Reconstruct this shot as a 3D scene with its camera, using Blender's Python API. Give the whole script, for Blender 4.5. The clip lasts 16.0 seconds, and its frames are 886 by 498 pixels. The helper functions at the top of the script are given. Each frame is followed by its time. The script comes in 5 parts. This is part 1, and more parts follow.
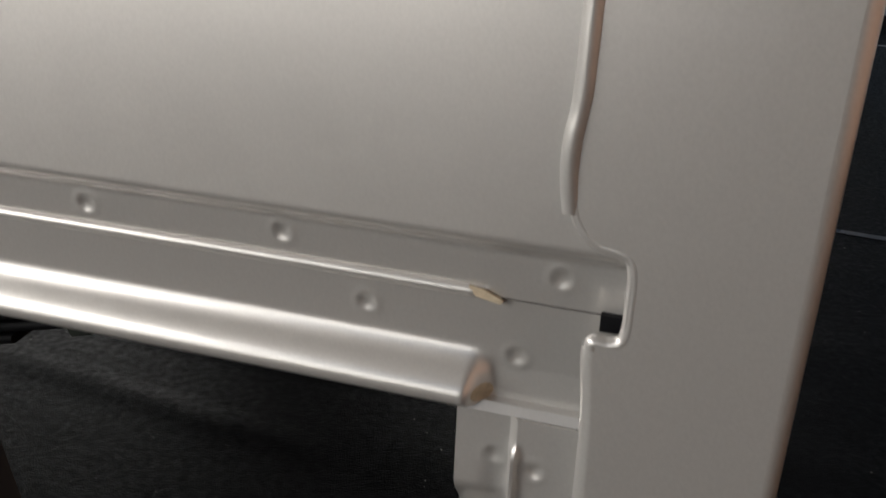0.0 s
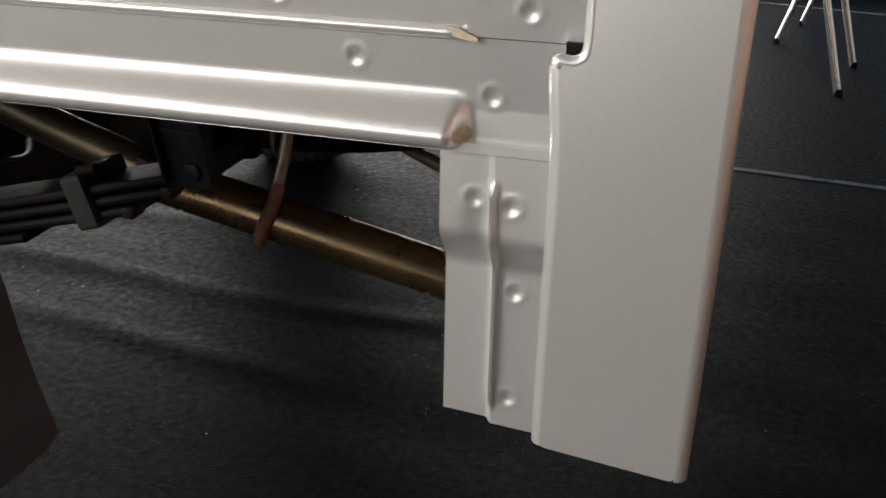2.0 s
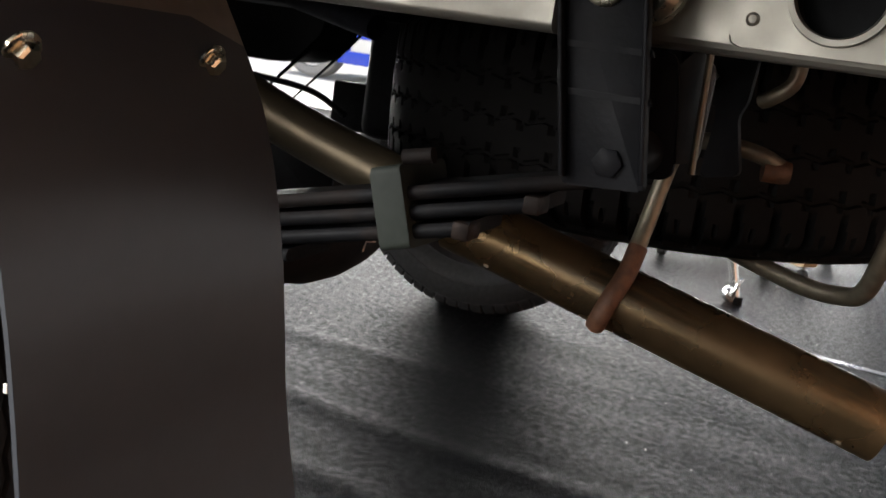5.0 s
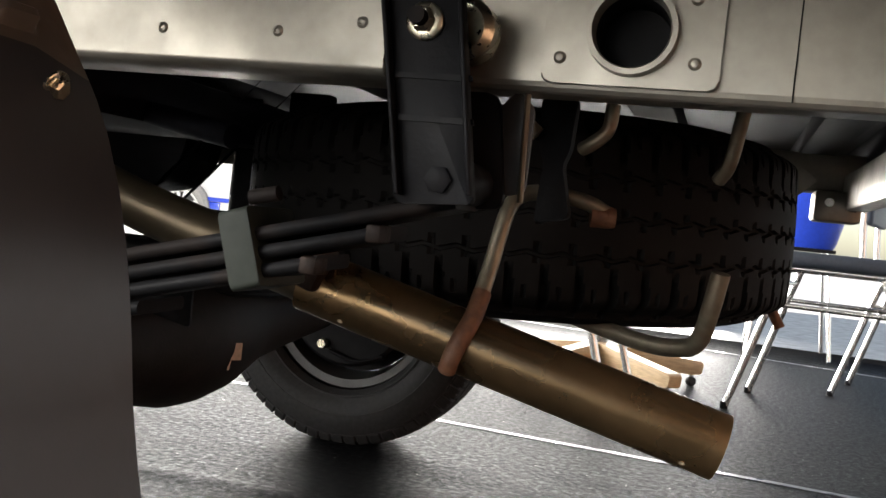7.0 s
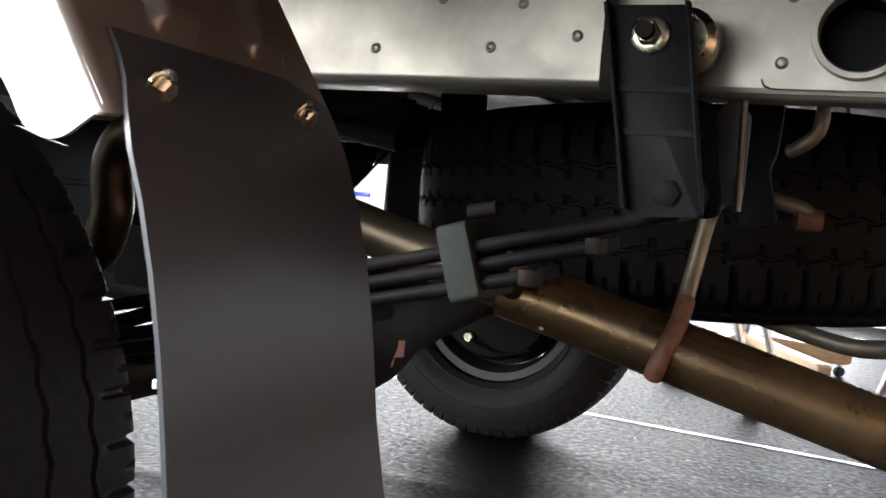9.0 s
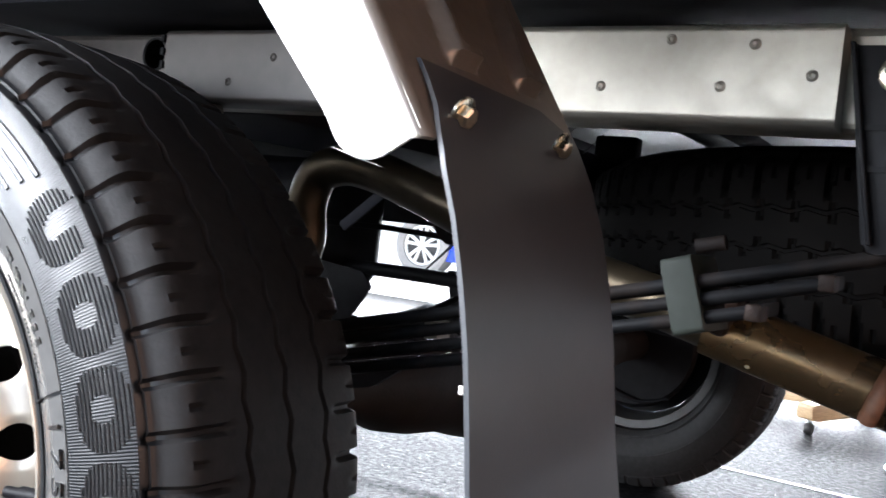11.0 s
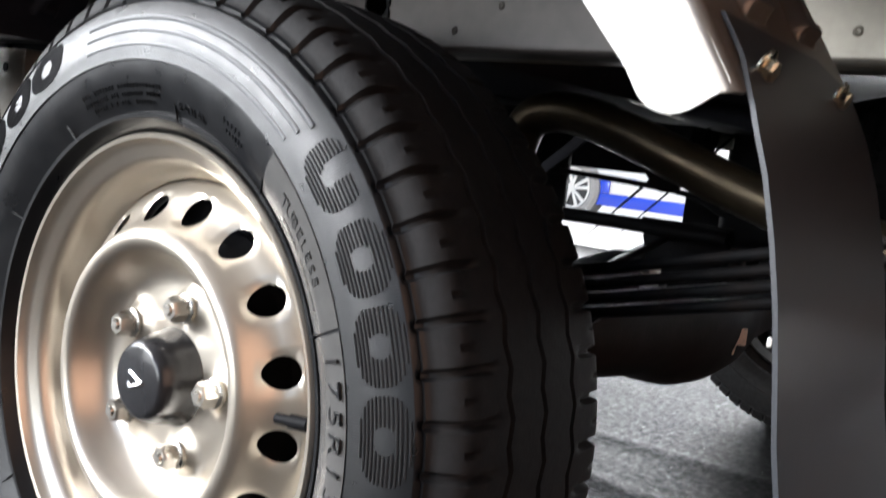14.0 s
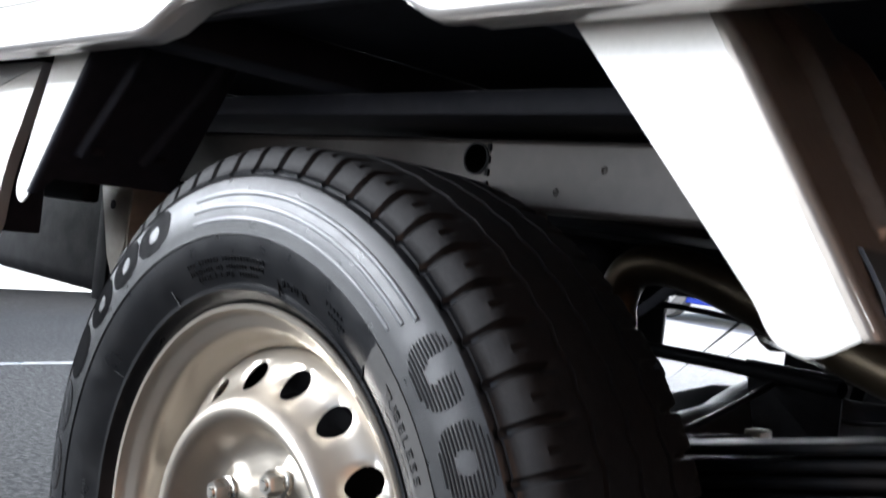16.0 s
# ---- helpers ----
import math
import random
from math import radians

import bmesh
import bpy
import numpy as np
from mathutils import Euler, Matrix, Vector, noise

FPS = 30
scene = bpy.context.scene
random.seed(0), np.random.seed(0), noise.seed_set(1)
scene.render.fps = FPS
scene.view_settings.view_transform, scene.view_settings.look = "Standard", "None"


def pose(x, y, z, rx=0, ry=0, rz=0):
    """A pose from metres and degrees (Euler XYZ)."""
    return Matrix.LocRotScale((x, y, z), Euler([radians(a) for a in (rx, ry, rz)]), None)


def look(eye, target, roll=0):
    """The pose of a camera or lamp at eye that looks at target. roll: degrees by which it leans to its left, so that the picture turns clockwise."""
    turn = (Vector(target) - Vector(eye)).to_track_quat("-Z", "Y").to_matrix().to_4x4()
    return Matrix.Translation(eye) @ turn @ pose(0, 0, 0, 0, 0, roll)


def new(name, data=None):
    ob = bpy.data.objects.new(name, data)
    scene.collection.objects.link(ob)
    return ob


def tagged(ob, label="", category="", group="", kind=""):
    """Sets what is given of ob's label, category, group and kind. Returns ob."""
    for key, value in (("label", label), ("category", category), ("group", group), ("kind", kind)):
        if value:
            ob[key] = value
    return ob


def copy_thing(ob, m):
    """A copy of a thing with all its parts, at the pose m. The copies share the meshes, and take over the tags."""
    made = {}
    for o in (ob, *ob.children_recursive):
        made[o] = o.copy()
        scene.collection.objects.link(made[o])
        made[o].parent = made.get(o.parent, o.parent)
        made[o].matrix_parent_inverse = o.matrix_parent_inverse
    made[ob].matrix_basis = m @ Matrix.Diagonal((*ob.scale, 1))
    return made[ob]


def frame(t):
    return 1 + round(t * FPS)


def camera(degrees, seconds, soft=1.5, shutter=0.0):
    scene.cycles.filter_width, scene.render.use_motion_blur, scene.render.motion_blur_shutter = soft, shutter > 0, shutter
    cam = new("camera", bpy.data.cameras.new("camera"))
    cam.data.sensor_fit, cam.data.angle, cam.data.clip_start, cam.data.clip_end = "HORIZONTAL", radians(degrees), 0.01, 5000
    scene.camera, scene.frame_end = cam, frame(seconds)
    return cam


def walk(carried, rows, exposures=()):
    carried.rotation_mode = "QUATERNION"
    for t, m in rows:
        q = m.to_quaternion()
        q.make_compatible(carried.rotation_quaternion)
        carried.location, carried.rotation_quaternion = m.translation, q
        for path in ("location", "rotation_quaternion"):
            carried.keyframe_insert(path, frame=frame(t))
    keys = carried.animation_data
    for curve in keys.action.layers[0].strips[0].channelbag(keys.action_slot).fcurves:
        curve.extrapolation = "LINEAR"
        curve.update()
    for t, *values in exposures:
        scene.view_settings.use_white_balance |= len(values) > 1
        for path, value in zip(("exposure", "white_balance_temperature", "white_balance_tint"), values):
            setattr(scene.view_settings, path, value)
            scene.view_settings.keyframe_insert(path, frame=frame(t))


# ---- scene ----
cam = camera(50.0, 16.0, soft=1.5, shutter=0.4)
walk(cam, [
    (0.0, pose(0.9237, -0.3410, 0.8154, 65.80, -2.06, 16.89)),
    (0.5, pose(0.9333, -0.3579, 0.7858, 66.34, -3.60, 17.11)),
    (1.0, pose(0.9464, -0.3651, 0.7654, 64.83, -2.75, 16.62)),
    (1.5, pose(0.9550, -0.3771, 0.7522, 64.73, -2.20, 16.53)),
    (2.0, pose(0.9501, -0.3998, 0.7483, 65.57, -0.93, 16.51)),
    (2.5, pose(0.9233, -0.4090, 0.7388, 68.09, -2.89, 18.47)),
    (3.0, pose(0.8799, -0.4007, 0.7250, 70.24, -2.58, 21.32)),
    (3.4, pose(0.8330, -0.3718, 0.6969, 70.40, -2.78, 25.10)),
    (3.5, pose(0.8120, -0.3547, 0.6869, 69.95, -2.83, 25.72)),
    (3.7, pose(0.7759, -0.3313, 0.6672, 69.25, -4.18, 26.39)),
    (5.8, pose(0.6897, -0.2392, 0.5061, 84.18, -9.46, 22.74)),
    (6.0, pose(0.6929, -0.2369, 0.4982, 85.46, -8.74, 21.02)),
    (6.5, pose(0.7249, -0.2618, 0.4859, 87.34, -6.69, 17.80)),
    (7.0, pose(0.7309, -0.2808, 0.4866, 88.15, -6.01, 16.60)),
    (7.5, pose(0.7180, -0.2916, 0.4864, 88.14, -5.14, 17.89)),
    (8.0, pose(0.7059, -0.2975, 0.4923, 87.04, -4.67, 19.93)),
    (8.2, pose(0.6965, -0.2984, 0.4963, 86.71, -4.39, 20.48)),
    (10.3, pose(0.6521, -0.3389, 0.4894, 88.18, -6.27, 28.16)),
    (10.5, pose(0.6405, -0.3449, 0.4787, 89.01, -6.32, 28.22)),
    (11.0, pose(0.6237, -0.3558, 0.4801, 88.84, -6.39, 30.09)),
    (11.5, pose(0.6182, -0.3665, 0.4887, 90.18, -6.07, 32.86)),
    (12.0, pose(0.6099, -0.3812, 0.4990, 91.90, -5.96, 34.57)),
    (12.5, pose(0.5955, -0.3973, 0.5223, 92.28, -5.73, 35.44)),
    (13.0, pose(0.5857, -0.4048, 0.5191, 91.83, -5.91, 36.46)),
    (13.5, pose(0.5826, -0.4032, 0.5007, 88.60, -6.78, 37.90)),
    (14.0, pose(0.5778, -0.4038, 0.4775, 84.32, -6.69, 38.75)),
    (14.5, pose(0.5760, -0.4072, 0.4692, 79.91, -6.59, 39.80)),
    (15.0, pose(0.5639, -0.4039, 0.4694, 80.88, -6.20, 40.81)),
    (15.5, pose(0.5545, -0.3984, 0.4803, 86.43, -6.53, 42.42)),
    (16.0, pose(0.5509, -0.4020, 0.5346, 89.13, -6.93, 43.87)),
], exposures=[(0.0, -1.4, 6850, 10), (1.0, -0.95, 6850, 10), (2.2, -0.85, 6800, 10), (3.0, -0.85, 6700, 10), (3.5, -0.6, 6500, 10), (5.8, 0.5, 6900, 10), (6.6, 0.55, 6950, 10), (8.2, 0.65, 6700, 10),
                (10.5, 1.15, 6000, 10), (11.3, 1.25, 6000, 10), (12.0, 0.3, 6050, 10), (12.5, -0.75, 6150, 10), (13.2, -0.8, 6200, 10), (13.6, -0.5, 6200, 10), (14.0, 0.4, 6300, 10), (14.3, 0.6, 6300, 10), (15.0, 0.8, 6250, 10), (15.6, 1.15, 6050, 10),
                (16.0, 0.15, 6000, 10)])

# ---------------------------------------------------------------- light
world = bpy.data.worlds.new("sky")
scene.world = world
world.use_nodes = True
wn = world.node_tree.nodes
wl = world.node_tree.links
sky = wn.new("ShaderNodeTexSky")
sky.sky_type = "NISHITA"
sky.sun_disc = False
sky.sun_elevation = radians(62)
sky.sun_rotation = radians(250)
wl.new(sky.outputs[0], wn["Background"].inputs[0])
wn["Background"].inputs[1].default_value = 0.15

sun = new("sun", bpy.data.lights.new("sun", "SUN"))
sun.data.energy = 4.0
sun.data.angle = radians(0.6)
sun.data.color = (1.0, 0.95, 0.88)
sun.matrix_world = look((-6, 4, 12), (0, 0, 0))


def sky_fill_light(at, target, wide, high, watts):
    """An added area lamp in place of sky light from an open side."""
    ob = new("sky_fill_light", bpy.data.lights.new("sky_fill_light", "AREA"))
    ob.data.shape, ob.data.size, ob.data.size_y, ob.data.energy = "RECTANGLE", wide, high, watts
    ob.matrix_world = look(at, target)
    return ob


sky_fill_light((-4.45, 0.8, 2.0), (0, 0.8, 1.2), 8.0, 2.0, 580)
# High and low fill from the south-west; no source is built there.
sky_fill_light((-3.3, -3.4, 2.45), (0, 0, 0.5), 3.4, 1.2, 390)
sky_fill_light((-1.9, -4.25, 0.95), (-0.4, 0, 0.6), 4.2, 1.6, 130)
sky_fill_light((-1.75, 5.2, 0.62), (-1.0, 0, 0.5), 5.2, 1.2, 300)


# ---------------------------------------------------------------- materials
def mat(name, base, rough=0.5, metal=0.0, grain=0.0, scale=40.0, stain=None, stain_amount=0.0, stain_scale=4.0,
        bump=0.0, bump_scale=200.0, rough_var=0.0, coat=0.0, spec=0.5, stretch=(1, 1, 1), sheen=0.0):
    """A surface with fine grain, broad stains and a fine relief, at real size."""
    m = bpy.data.materials.new(name)
    m.use_nodes = True
    nt = m.node_tree
    bs = nt.nodes["Principled BSDF"]
    bs.inputs["Roughness"].default_value = rough
    bs.inputs["Metallic"].default_value = metal
    bs.inputs["Coat Weight"].default_value = coat
    bs.inputs["Coat Roughness"].default_value = 0.06
    bs.inputs["Specular IOR Level"].default_value = spec
    bs.inputs["Sheen Weight"].default_value = sheen
    bs.inputs["Sheen Roughness"].default_value = 0.45
    co = nt.nodes.new("ShaderNodeTexCoord")
    mp = nt.nodes.new("ShaderNodeMapping")
    mp.inputs["Scale"].default_value = stretch
    nt.links.new(co.outputs["Object"], mp.inputs["Vector"])

    def noise_tex(sc, detail=6.0):
        n = nt.nodes.new("ShaderNodeTexNoise")
        n.inputs["Scale"].default_value = sc
        n.inputs["Detail"].default_value = detail
        nt.links.new(mp.outputs[0], n.inputs["Vector"])
        return n

    col = nt.nodes.new("ShaderNodeRGB")
    col.outputs[0].default_value = (*base, 1)
    out = col.outputs[0]
    if grain > 0:
        n = noise_tex(scale)
        mr = nt.nodes.new("ShaderNodeMapRange")
        mr.inputs["From Min"].default_value, mr.inputs["From Max"].default_value = 0.3, 0.7
        mr.inputs["To Min"].default_value, mr.inputs["To Max"].default_value = 1 - grain, 1 + grain
        nt.links.new(n.outputs["Fac"], mr.inputs["Value"])
        mx = nt.nodes.new("ShaderNodeMix")
        mx.data_type, mx.blend_type = "RGBA", "MULTIPLY"
        mx.inputs["Factor"].default_value = 1.0
        nt.links.new(out, mx.inputs["A"])
        nt.links.new(mr.outputs[0], mx.inputs["B"])
        out = mx.outputs["Result"]
    if stain is not None:
        n = noise_tex(stain_scale, 8.0)
        rp = nt.nodes.new("ShaderNodeMapRange")
        rp.inputs["From Min"].default_value, rp.inputs["From Max"].default_value = 0.48, 0.72
        rp.inputs["To Max"].default_value = stain_amount
        nt.links.new(n.outputs["Fac"], rp.inputs["Value"])
        mx = nt.nodes.new("ShaderNodeMix")
        mx.data_type = "RGBA"
        nt.links.new(rp.outputs[0], mx.inputs["Factor"])
        nt.links.new(out, mx.inputs["A"])
        mx.inputs["B"].default_value = (*stain, 1)
        out = mx.outputs["Result"]
    nt.links.new(out, bs.inputs["Base Color"])
    if rough_var > 0:
        n = noise_tex(scale * 0.3)
        mr = nt.nodes.new("ShaderNodeMapRange")
        mr.inputs["From Min"].default_value, mr.inputs["From Max"].default_value = 0.3, 0.7
        mr.inputs["To Min"].default_value, mr.inputs["To Max"].default_value = max(0.02, rough - rough_var), min(1, rough + rough_var)
        nt.links.new(n.outputs["Fac"], mr.inputs["Value"])
        nt.links.new(mr.outputs[0], bs.inputs["Roughness"])
    if bump > 0:
        n = noise_tex(bump_scale, 4.0)
        bp = nt.nodes.new("ShaderNodeBump")
        bp.inputs["Strength"].default_value = bump
        bp.inputs["Distance"].default_value = 0.002
        nt.links.new(n.outputs["Fac"], bp.inputs["Height"])
        nt.links.new(bp.outputs[0], bs.inputs["Normal"])
    return m


SILVER = mat("silver_paint", (0.635, 0.61, 0.58), 0.31, 0.58, grain=0.03, scale=900, coat=0.5, bump=0.01, bump_scale=50, rough_var=0.03,
             stain=(0.58, 0.565, 0.54), stain_amount=0.3, stain_scale=9)
WHITE = mat("white_paint", (0.70, 0.68, 0.635), 0.4, 0.1, grain=0.03, scale=300, coat=0.3, bump=0.02, bump_scale=80)
RAIL = mat("rail_paint", (0.35, 0.325, 0.28), 0.42, 0.65, grain=0.06, scale=120, stain=(0.16, 0.145, 0.125), stain_amount=0.5, stain_scale=14,
           bump=0.03, bump_scale=90, rough_var=0.1)
# Blue tint of the base puts a little lens haze into the paint.
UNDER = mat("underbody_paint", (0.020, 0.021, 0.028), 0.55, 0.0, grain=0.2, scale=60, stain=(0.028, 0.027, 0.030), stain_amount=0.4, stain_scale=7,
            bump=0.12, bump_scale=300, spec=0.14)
# Silver paint browned and darkened: the plate's shade and warm reflection as colour.
FENDER = mat("brown_shaded_silver", (0.22, 0.195, 0.17), 0.30, 0.5, grain=0.1, scale=70, stain=(0.17, 0.14, 0.115), stain_amount=0.5, stain_scale=12,
             bump=0.08, bump_scale=200)
BLACK = mat("chassis_black", (0.0075, 0.0075, 0.0088), 0.5, 0.0, grain=0.25, scale=80, stain=(0.014, 0.012, 0.011), stain_amount=0.35, stain_scale=25,
            bump=0.15, bump_scale=220, rough_var=0.1, spec=0.09)
LEAF = mat("leaf_steel", (0.007, 0.0072, 0.008), 0.56, 0.1, grain=0.2, scale=100, stain=(0.026, 0.018, 0.014), stain_amount=0.5, stain_scale=30,
           bump=0.1, bump_scale=260, rough_var=0.1, spec=0.07)
CLIP = mat("clip_green_black", (0.022, 0.026, 0.022), 0.6, 0.0, grain=0.1, scale=120, bump=0.06, spec=0.15)
RUBBER = mat("tyre_rubber", (0.0058, 0.0062, 0.0074), 0.33, 0.0, grain=0.18, scale=160, stain=(0.020, 0.0195, 0.0195), stain_amount=0.4, stain_scale=18,
             bump=0.05, bump_scale=400, rough_var=0.08, spec=0.36)
TREAD = mat("tread_rubber", (0.0055, 0.0050, 0.0048), 0.7, 0.0, grain=0.2, scale=120, stain=(0.011, 0.0095, 0.0088), stain_amount=0.4, stain_scale=22,
            bump=0.1, bump_scale=500, spec=0.06)
FLAP = mat("flap_rubber", (0.040, 0.043, 0.049), 0.34, 0.0, grain=0.04, scale=90, stain=(0.031, 0.037, 0.047), stain_amount=0.3, stain_scale=10,
           bump=0.02, bump_scale=500, spec=0.42)
STEELRIM = mat("rim_silver", (0.60, 0.545, 0.465), 0.31, 0.80, grain=0.02, scale=60, bump=0.004, bump_scale=40,
               stain=(0.58, 0.55, 0.51), stain_amount=0.3, stain_scale=7)
CHROME = mat("chrome", (0.82, 0.82, 0.81), 0.17, 0.92, grain=0.05, scale=60, rough_var=0.06, bump=0.02)
ZINC = mat("zinc_bolt", (0.66, 0.60, 0.46), 0.28, 1.0, grain=0.12, scale=250, rough_var=0.1, bump=0.05)
BRASS = mat("aluminised_pipe", (0.225, 0.146, 0.074), 0.28, 0.85, grain=0.12, scale=60, stain=(0.125, 0.080, 0.046), stain_amount=0.6, stain_scale=6,
            bump=0.05, bump_scale=260, rough_var=0.1)
PIPE = mat("dull_pipe", (0.070, 0.054, 0.034), 0.40, 0.8, grain=0.15, scale=60, stain=(0.07, 0.05, 0.03), stain_amount=0.7, stain_scale=14, bump=0.05, bump_scale=260, rough_var=0.1)
NUT = mat("zinc_nut", (0.50, 0.475, 0.43), 0.27, 0.9, grain=0.15, scale=120, rough_var=0.08, bump=0.03)
RUST = mat("rusty_steel", (0.105, 0.042, 0.020), 0.65, 0.2, grain=0.35, scale=140, stain=(0.16, 0.10, 0.065), stain_amount=0.5, stain_scale=45,
           bump=0.3, bump_scale=320)
PRIMER = mat("bare_primer", (0.50, 0.41, 0.29), 0.6, 0.1, grain=0.2, scale=400, bump=0.1)
ROD = mat("greased_rod", (0.17, 0.145, 0.105), 0.42, 0.6, grain=0.2, scale=90, stain=(0.16, 0.07, 0.04), stain_amount=0.5, stain_scale=35, bump=0.08)
CAP = mat("hub_cap_plastic", (0.022, 0.022, 0.024), 0.18, 0.0, grain=0.1, scale=200, bump=0.03)
TAG = mat("paper_tag", (0.64, 0.50, 0.41), 0.7, grain=0.15, scale=200)
CARPET = mat("needle_carpet", (0.0014, 0.0014, 0.0017), 0.54, 0.0, grain=0.6, scale=260, stain=(0.0035, 0.0035, 0.004), stain_amount=0.7, stain_scale=18,
             bump=0.6, bump_scale=420, spec=0.046, rough_var=0.14)
HALLFLOOR = mat("smooth_hall_floor", (0.075, 0.075, 0.078), 0.38, 0.0, grain=0.12, scale=40, stain=(0.05, 0.05, 0.052), stain_amount=0.5, stain_scale=1.5, bump=0.08, bump_scale=120, rough_var=0.08)
LINT = mat("lint", (0.30, 0.29, 0.28), 0.9, grain=0.2, scale=200)
TAPE = mat("clear_tape", (0.05, 0.05, 0.055), 0.34, 0.0, grain=0.5, scale=30, stain=(0.13, 0.13, 0.135), stain_amount=0.6, stain_scale=24, bump=0.8, bump_scale=90, rough_var=0.22)
CONCRETE = mat("pale_concrete", (0.62, 0.61, 0.58), 0.8, grain=0.08, scale=8, stain=(0.5, 0.49, 0.46), stain_amount=0.5, stain_scale=0.7, bump=0.2, bump_scale=40)
CANVAS = mat("canopy_canvas", (0.16, 0.155, 0.155), 0.8, grain=0.06, scale=20, stain=(0.13, 0.125, 0.125), stain_amount=0.4, stain_scale=1.2, bump=0.1, bump_scale=300)
PANELBROWN = mat("orange_brown_partition", (0.56, 0.32, 0.21), 0.6, grain=0.12, scale=6, stain=(0.38, 0.18, 0.10), stain_amount=0.5, stain_scale=1.5, bump=0.05)
SEATBLUE = mat("seat_vinyl", (0.045, 0.06, 0.085), 0.5, grain=0.15, scale=120, bump=0.15, bump_scale=250)
BLUE = mat("blue_paint", (0.012, 0.05, 0.52), 0.25, 0.1, grain=0.04, scale=200, coat=0.6, bump=0.01)
BLUEPLASTIC = mat("blue_plastic", (0.02, 0.06, 0.50), 0.35, grain=0.08, scale=60, bump=0.05)
GLASS = mat("dark_glass", (0.03, 0.035, 0.04), 0.08, grain=0.05, scale=30)
WOOD = mat("pale_wood", (0.50, 0.36, 0.21), 0.45, grain=0.2, scale=30, stretch=(1, 8, 8), stain=(0.36, 0.22, 0.11), stain_amount=0.5, stain_scale=6, bump=0.05)
# Pale base puts the strong outdoor light on the tyre into colour.
GREYTYRE = mat("sunlit_tyre", (0.30, 0.285, 0.265), 0.8, grain=0.1, scale=60, bump=0.1)
DARKPANEL = mat("dark_partition", (0.09, 0.085, 0.08), 0.7, grain=0.12, scale=6, stain=(0.12, 0.11, 0.10), stain_amount=0.5, stain_scale=1.5, bump=0.05)
GREYPANEL = mat("grey_partition", (0.45, 0.45, 0.46), 0.6, grain=0.1, scale=6, stain=(0.24, 0.24, 0.25), stain_amount=0.5, stain_scale=1.5, bump=0.05)
DARKRUST = mat("oily_rust", (0.016, 0.011, 0.009), 0.55, 0.2, grain=0.3, scale=120, stain=(0.07, 0.035, 0.022), stain_amount=0.4, stain_scale=40, bump=0.25, bump_scale=300, spec=0.15)
# Pale base puts the highlights of the glossy ribs into the colour.
RIB = mat("highlight_rubber", (0.10, 0.105, 0.11), 0.28, 0.0, grain=0.1, scale=160)

# Pale base puts the sheen of this glossy band into the colour.
PALESHEEN = mat("sheen_rubber", (0.085, 0.083, 0.08), 0.22, 0.0, grain=0.08, scale=90, stain=(0.06, 0.057, 0.055), stain_amount=0.6, stain_scale=30, bump=0.04, bump_scale=120, rough_var=0.05)
# Dark copy of rim_silver: the far barrel's shade is put into it.
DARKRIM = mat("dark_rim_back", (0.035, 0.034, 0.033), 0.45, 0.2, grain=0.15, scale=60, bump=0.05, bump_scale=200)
AXLEBROWN = mat("dusty_axle", (0.017, 0.0135, 0.012), 0.6, 0.1, grain=0.15, scale=50, stain=(0.009, 0.0075, 0.007), stain_amount=0.7, stain_scale=12, bump=0.15, bump_scale=250, spec=0.15)


def fine_radial_ribs(m, r0, r1, count, depth):
    """Adds fine radial moulding lines between two radii, round the y axis."""
    nt = m.node_tree
    bs = nt.nodes["Principled BSDF"]

    def calc(op, a, b=0.0):
        n = nt.nodes.new("ShaderNodeMath")
        n.operation = op
        for k, v in enumerate((a, b)):
            if isinstance(v, float):
                n.inputs[k].default_value = v
            else:
                nt.links.new(v, n.inputs[k])
        return n.outputs[0]
    co = nt.nodes.new("ShaderNodeTexCoord")
    sp = nt.nodes.new("ShaderNodeSeparateXYZ")
    nt.links.new(co.outputs["Object"], sp.inputs[0])
    x, z = sp.outputs["X"], sp.outputs["Z"]
    r = calc("SQRT", calc("ADD", calc("MULTIPLY", x, x), calc("MULTIPLY", z, z)))
    band = calc("MULTIPLY", calc("GREATER_THAN", r, float(r0)), calc("LESS_THAN", r, float(r1)))
    wave = calc("MULTIPLY", calc("SINE", calc("MULTIPLY", calc("ARCTAN2", z, x), float(count))), band)
    bp = nt.nodes.new("ShaderNodeBump")
    bp.inputs["Strength"].default_value, bp.inputs["Distance"].default_value = 0.8, depth
    nt.links.new(wave, bp.inputs["Height"])
    old = bs.inputs["Normal"].links[0].from_socket
    nt.links.new(old, bp.inputs["Normal"])
    nt.links.new(bp.outputs[0], bs.inputs["Normal"])


fine_radial_ribs(RUBBER, 0.2290, 0.2695, 900, 0.00008)
WORN = mat("worn_tread", (0.0165, 0.016, 0.0165), 0.62, 0.0, grain=0.25, scale=120, stain=(0.018, 0.016, 0.015), stain_amount=0.5, stain_scale=22, bump=0.12, bump_scale=400, spec=0.2)
ALLOY = mat("polished_tube", (0.74, 0.74, 0.73), 0.24, 0.8, grain=0.05, scale=60, bump=0.02)
MARK = mat("mark_rubber", (0.026, 0.027, 0.029), 0.42, 0.0, grain=0.1, scale=160, bump=0.03, spec=0.35)
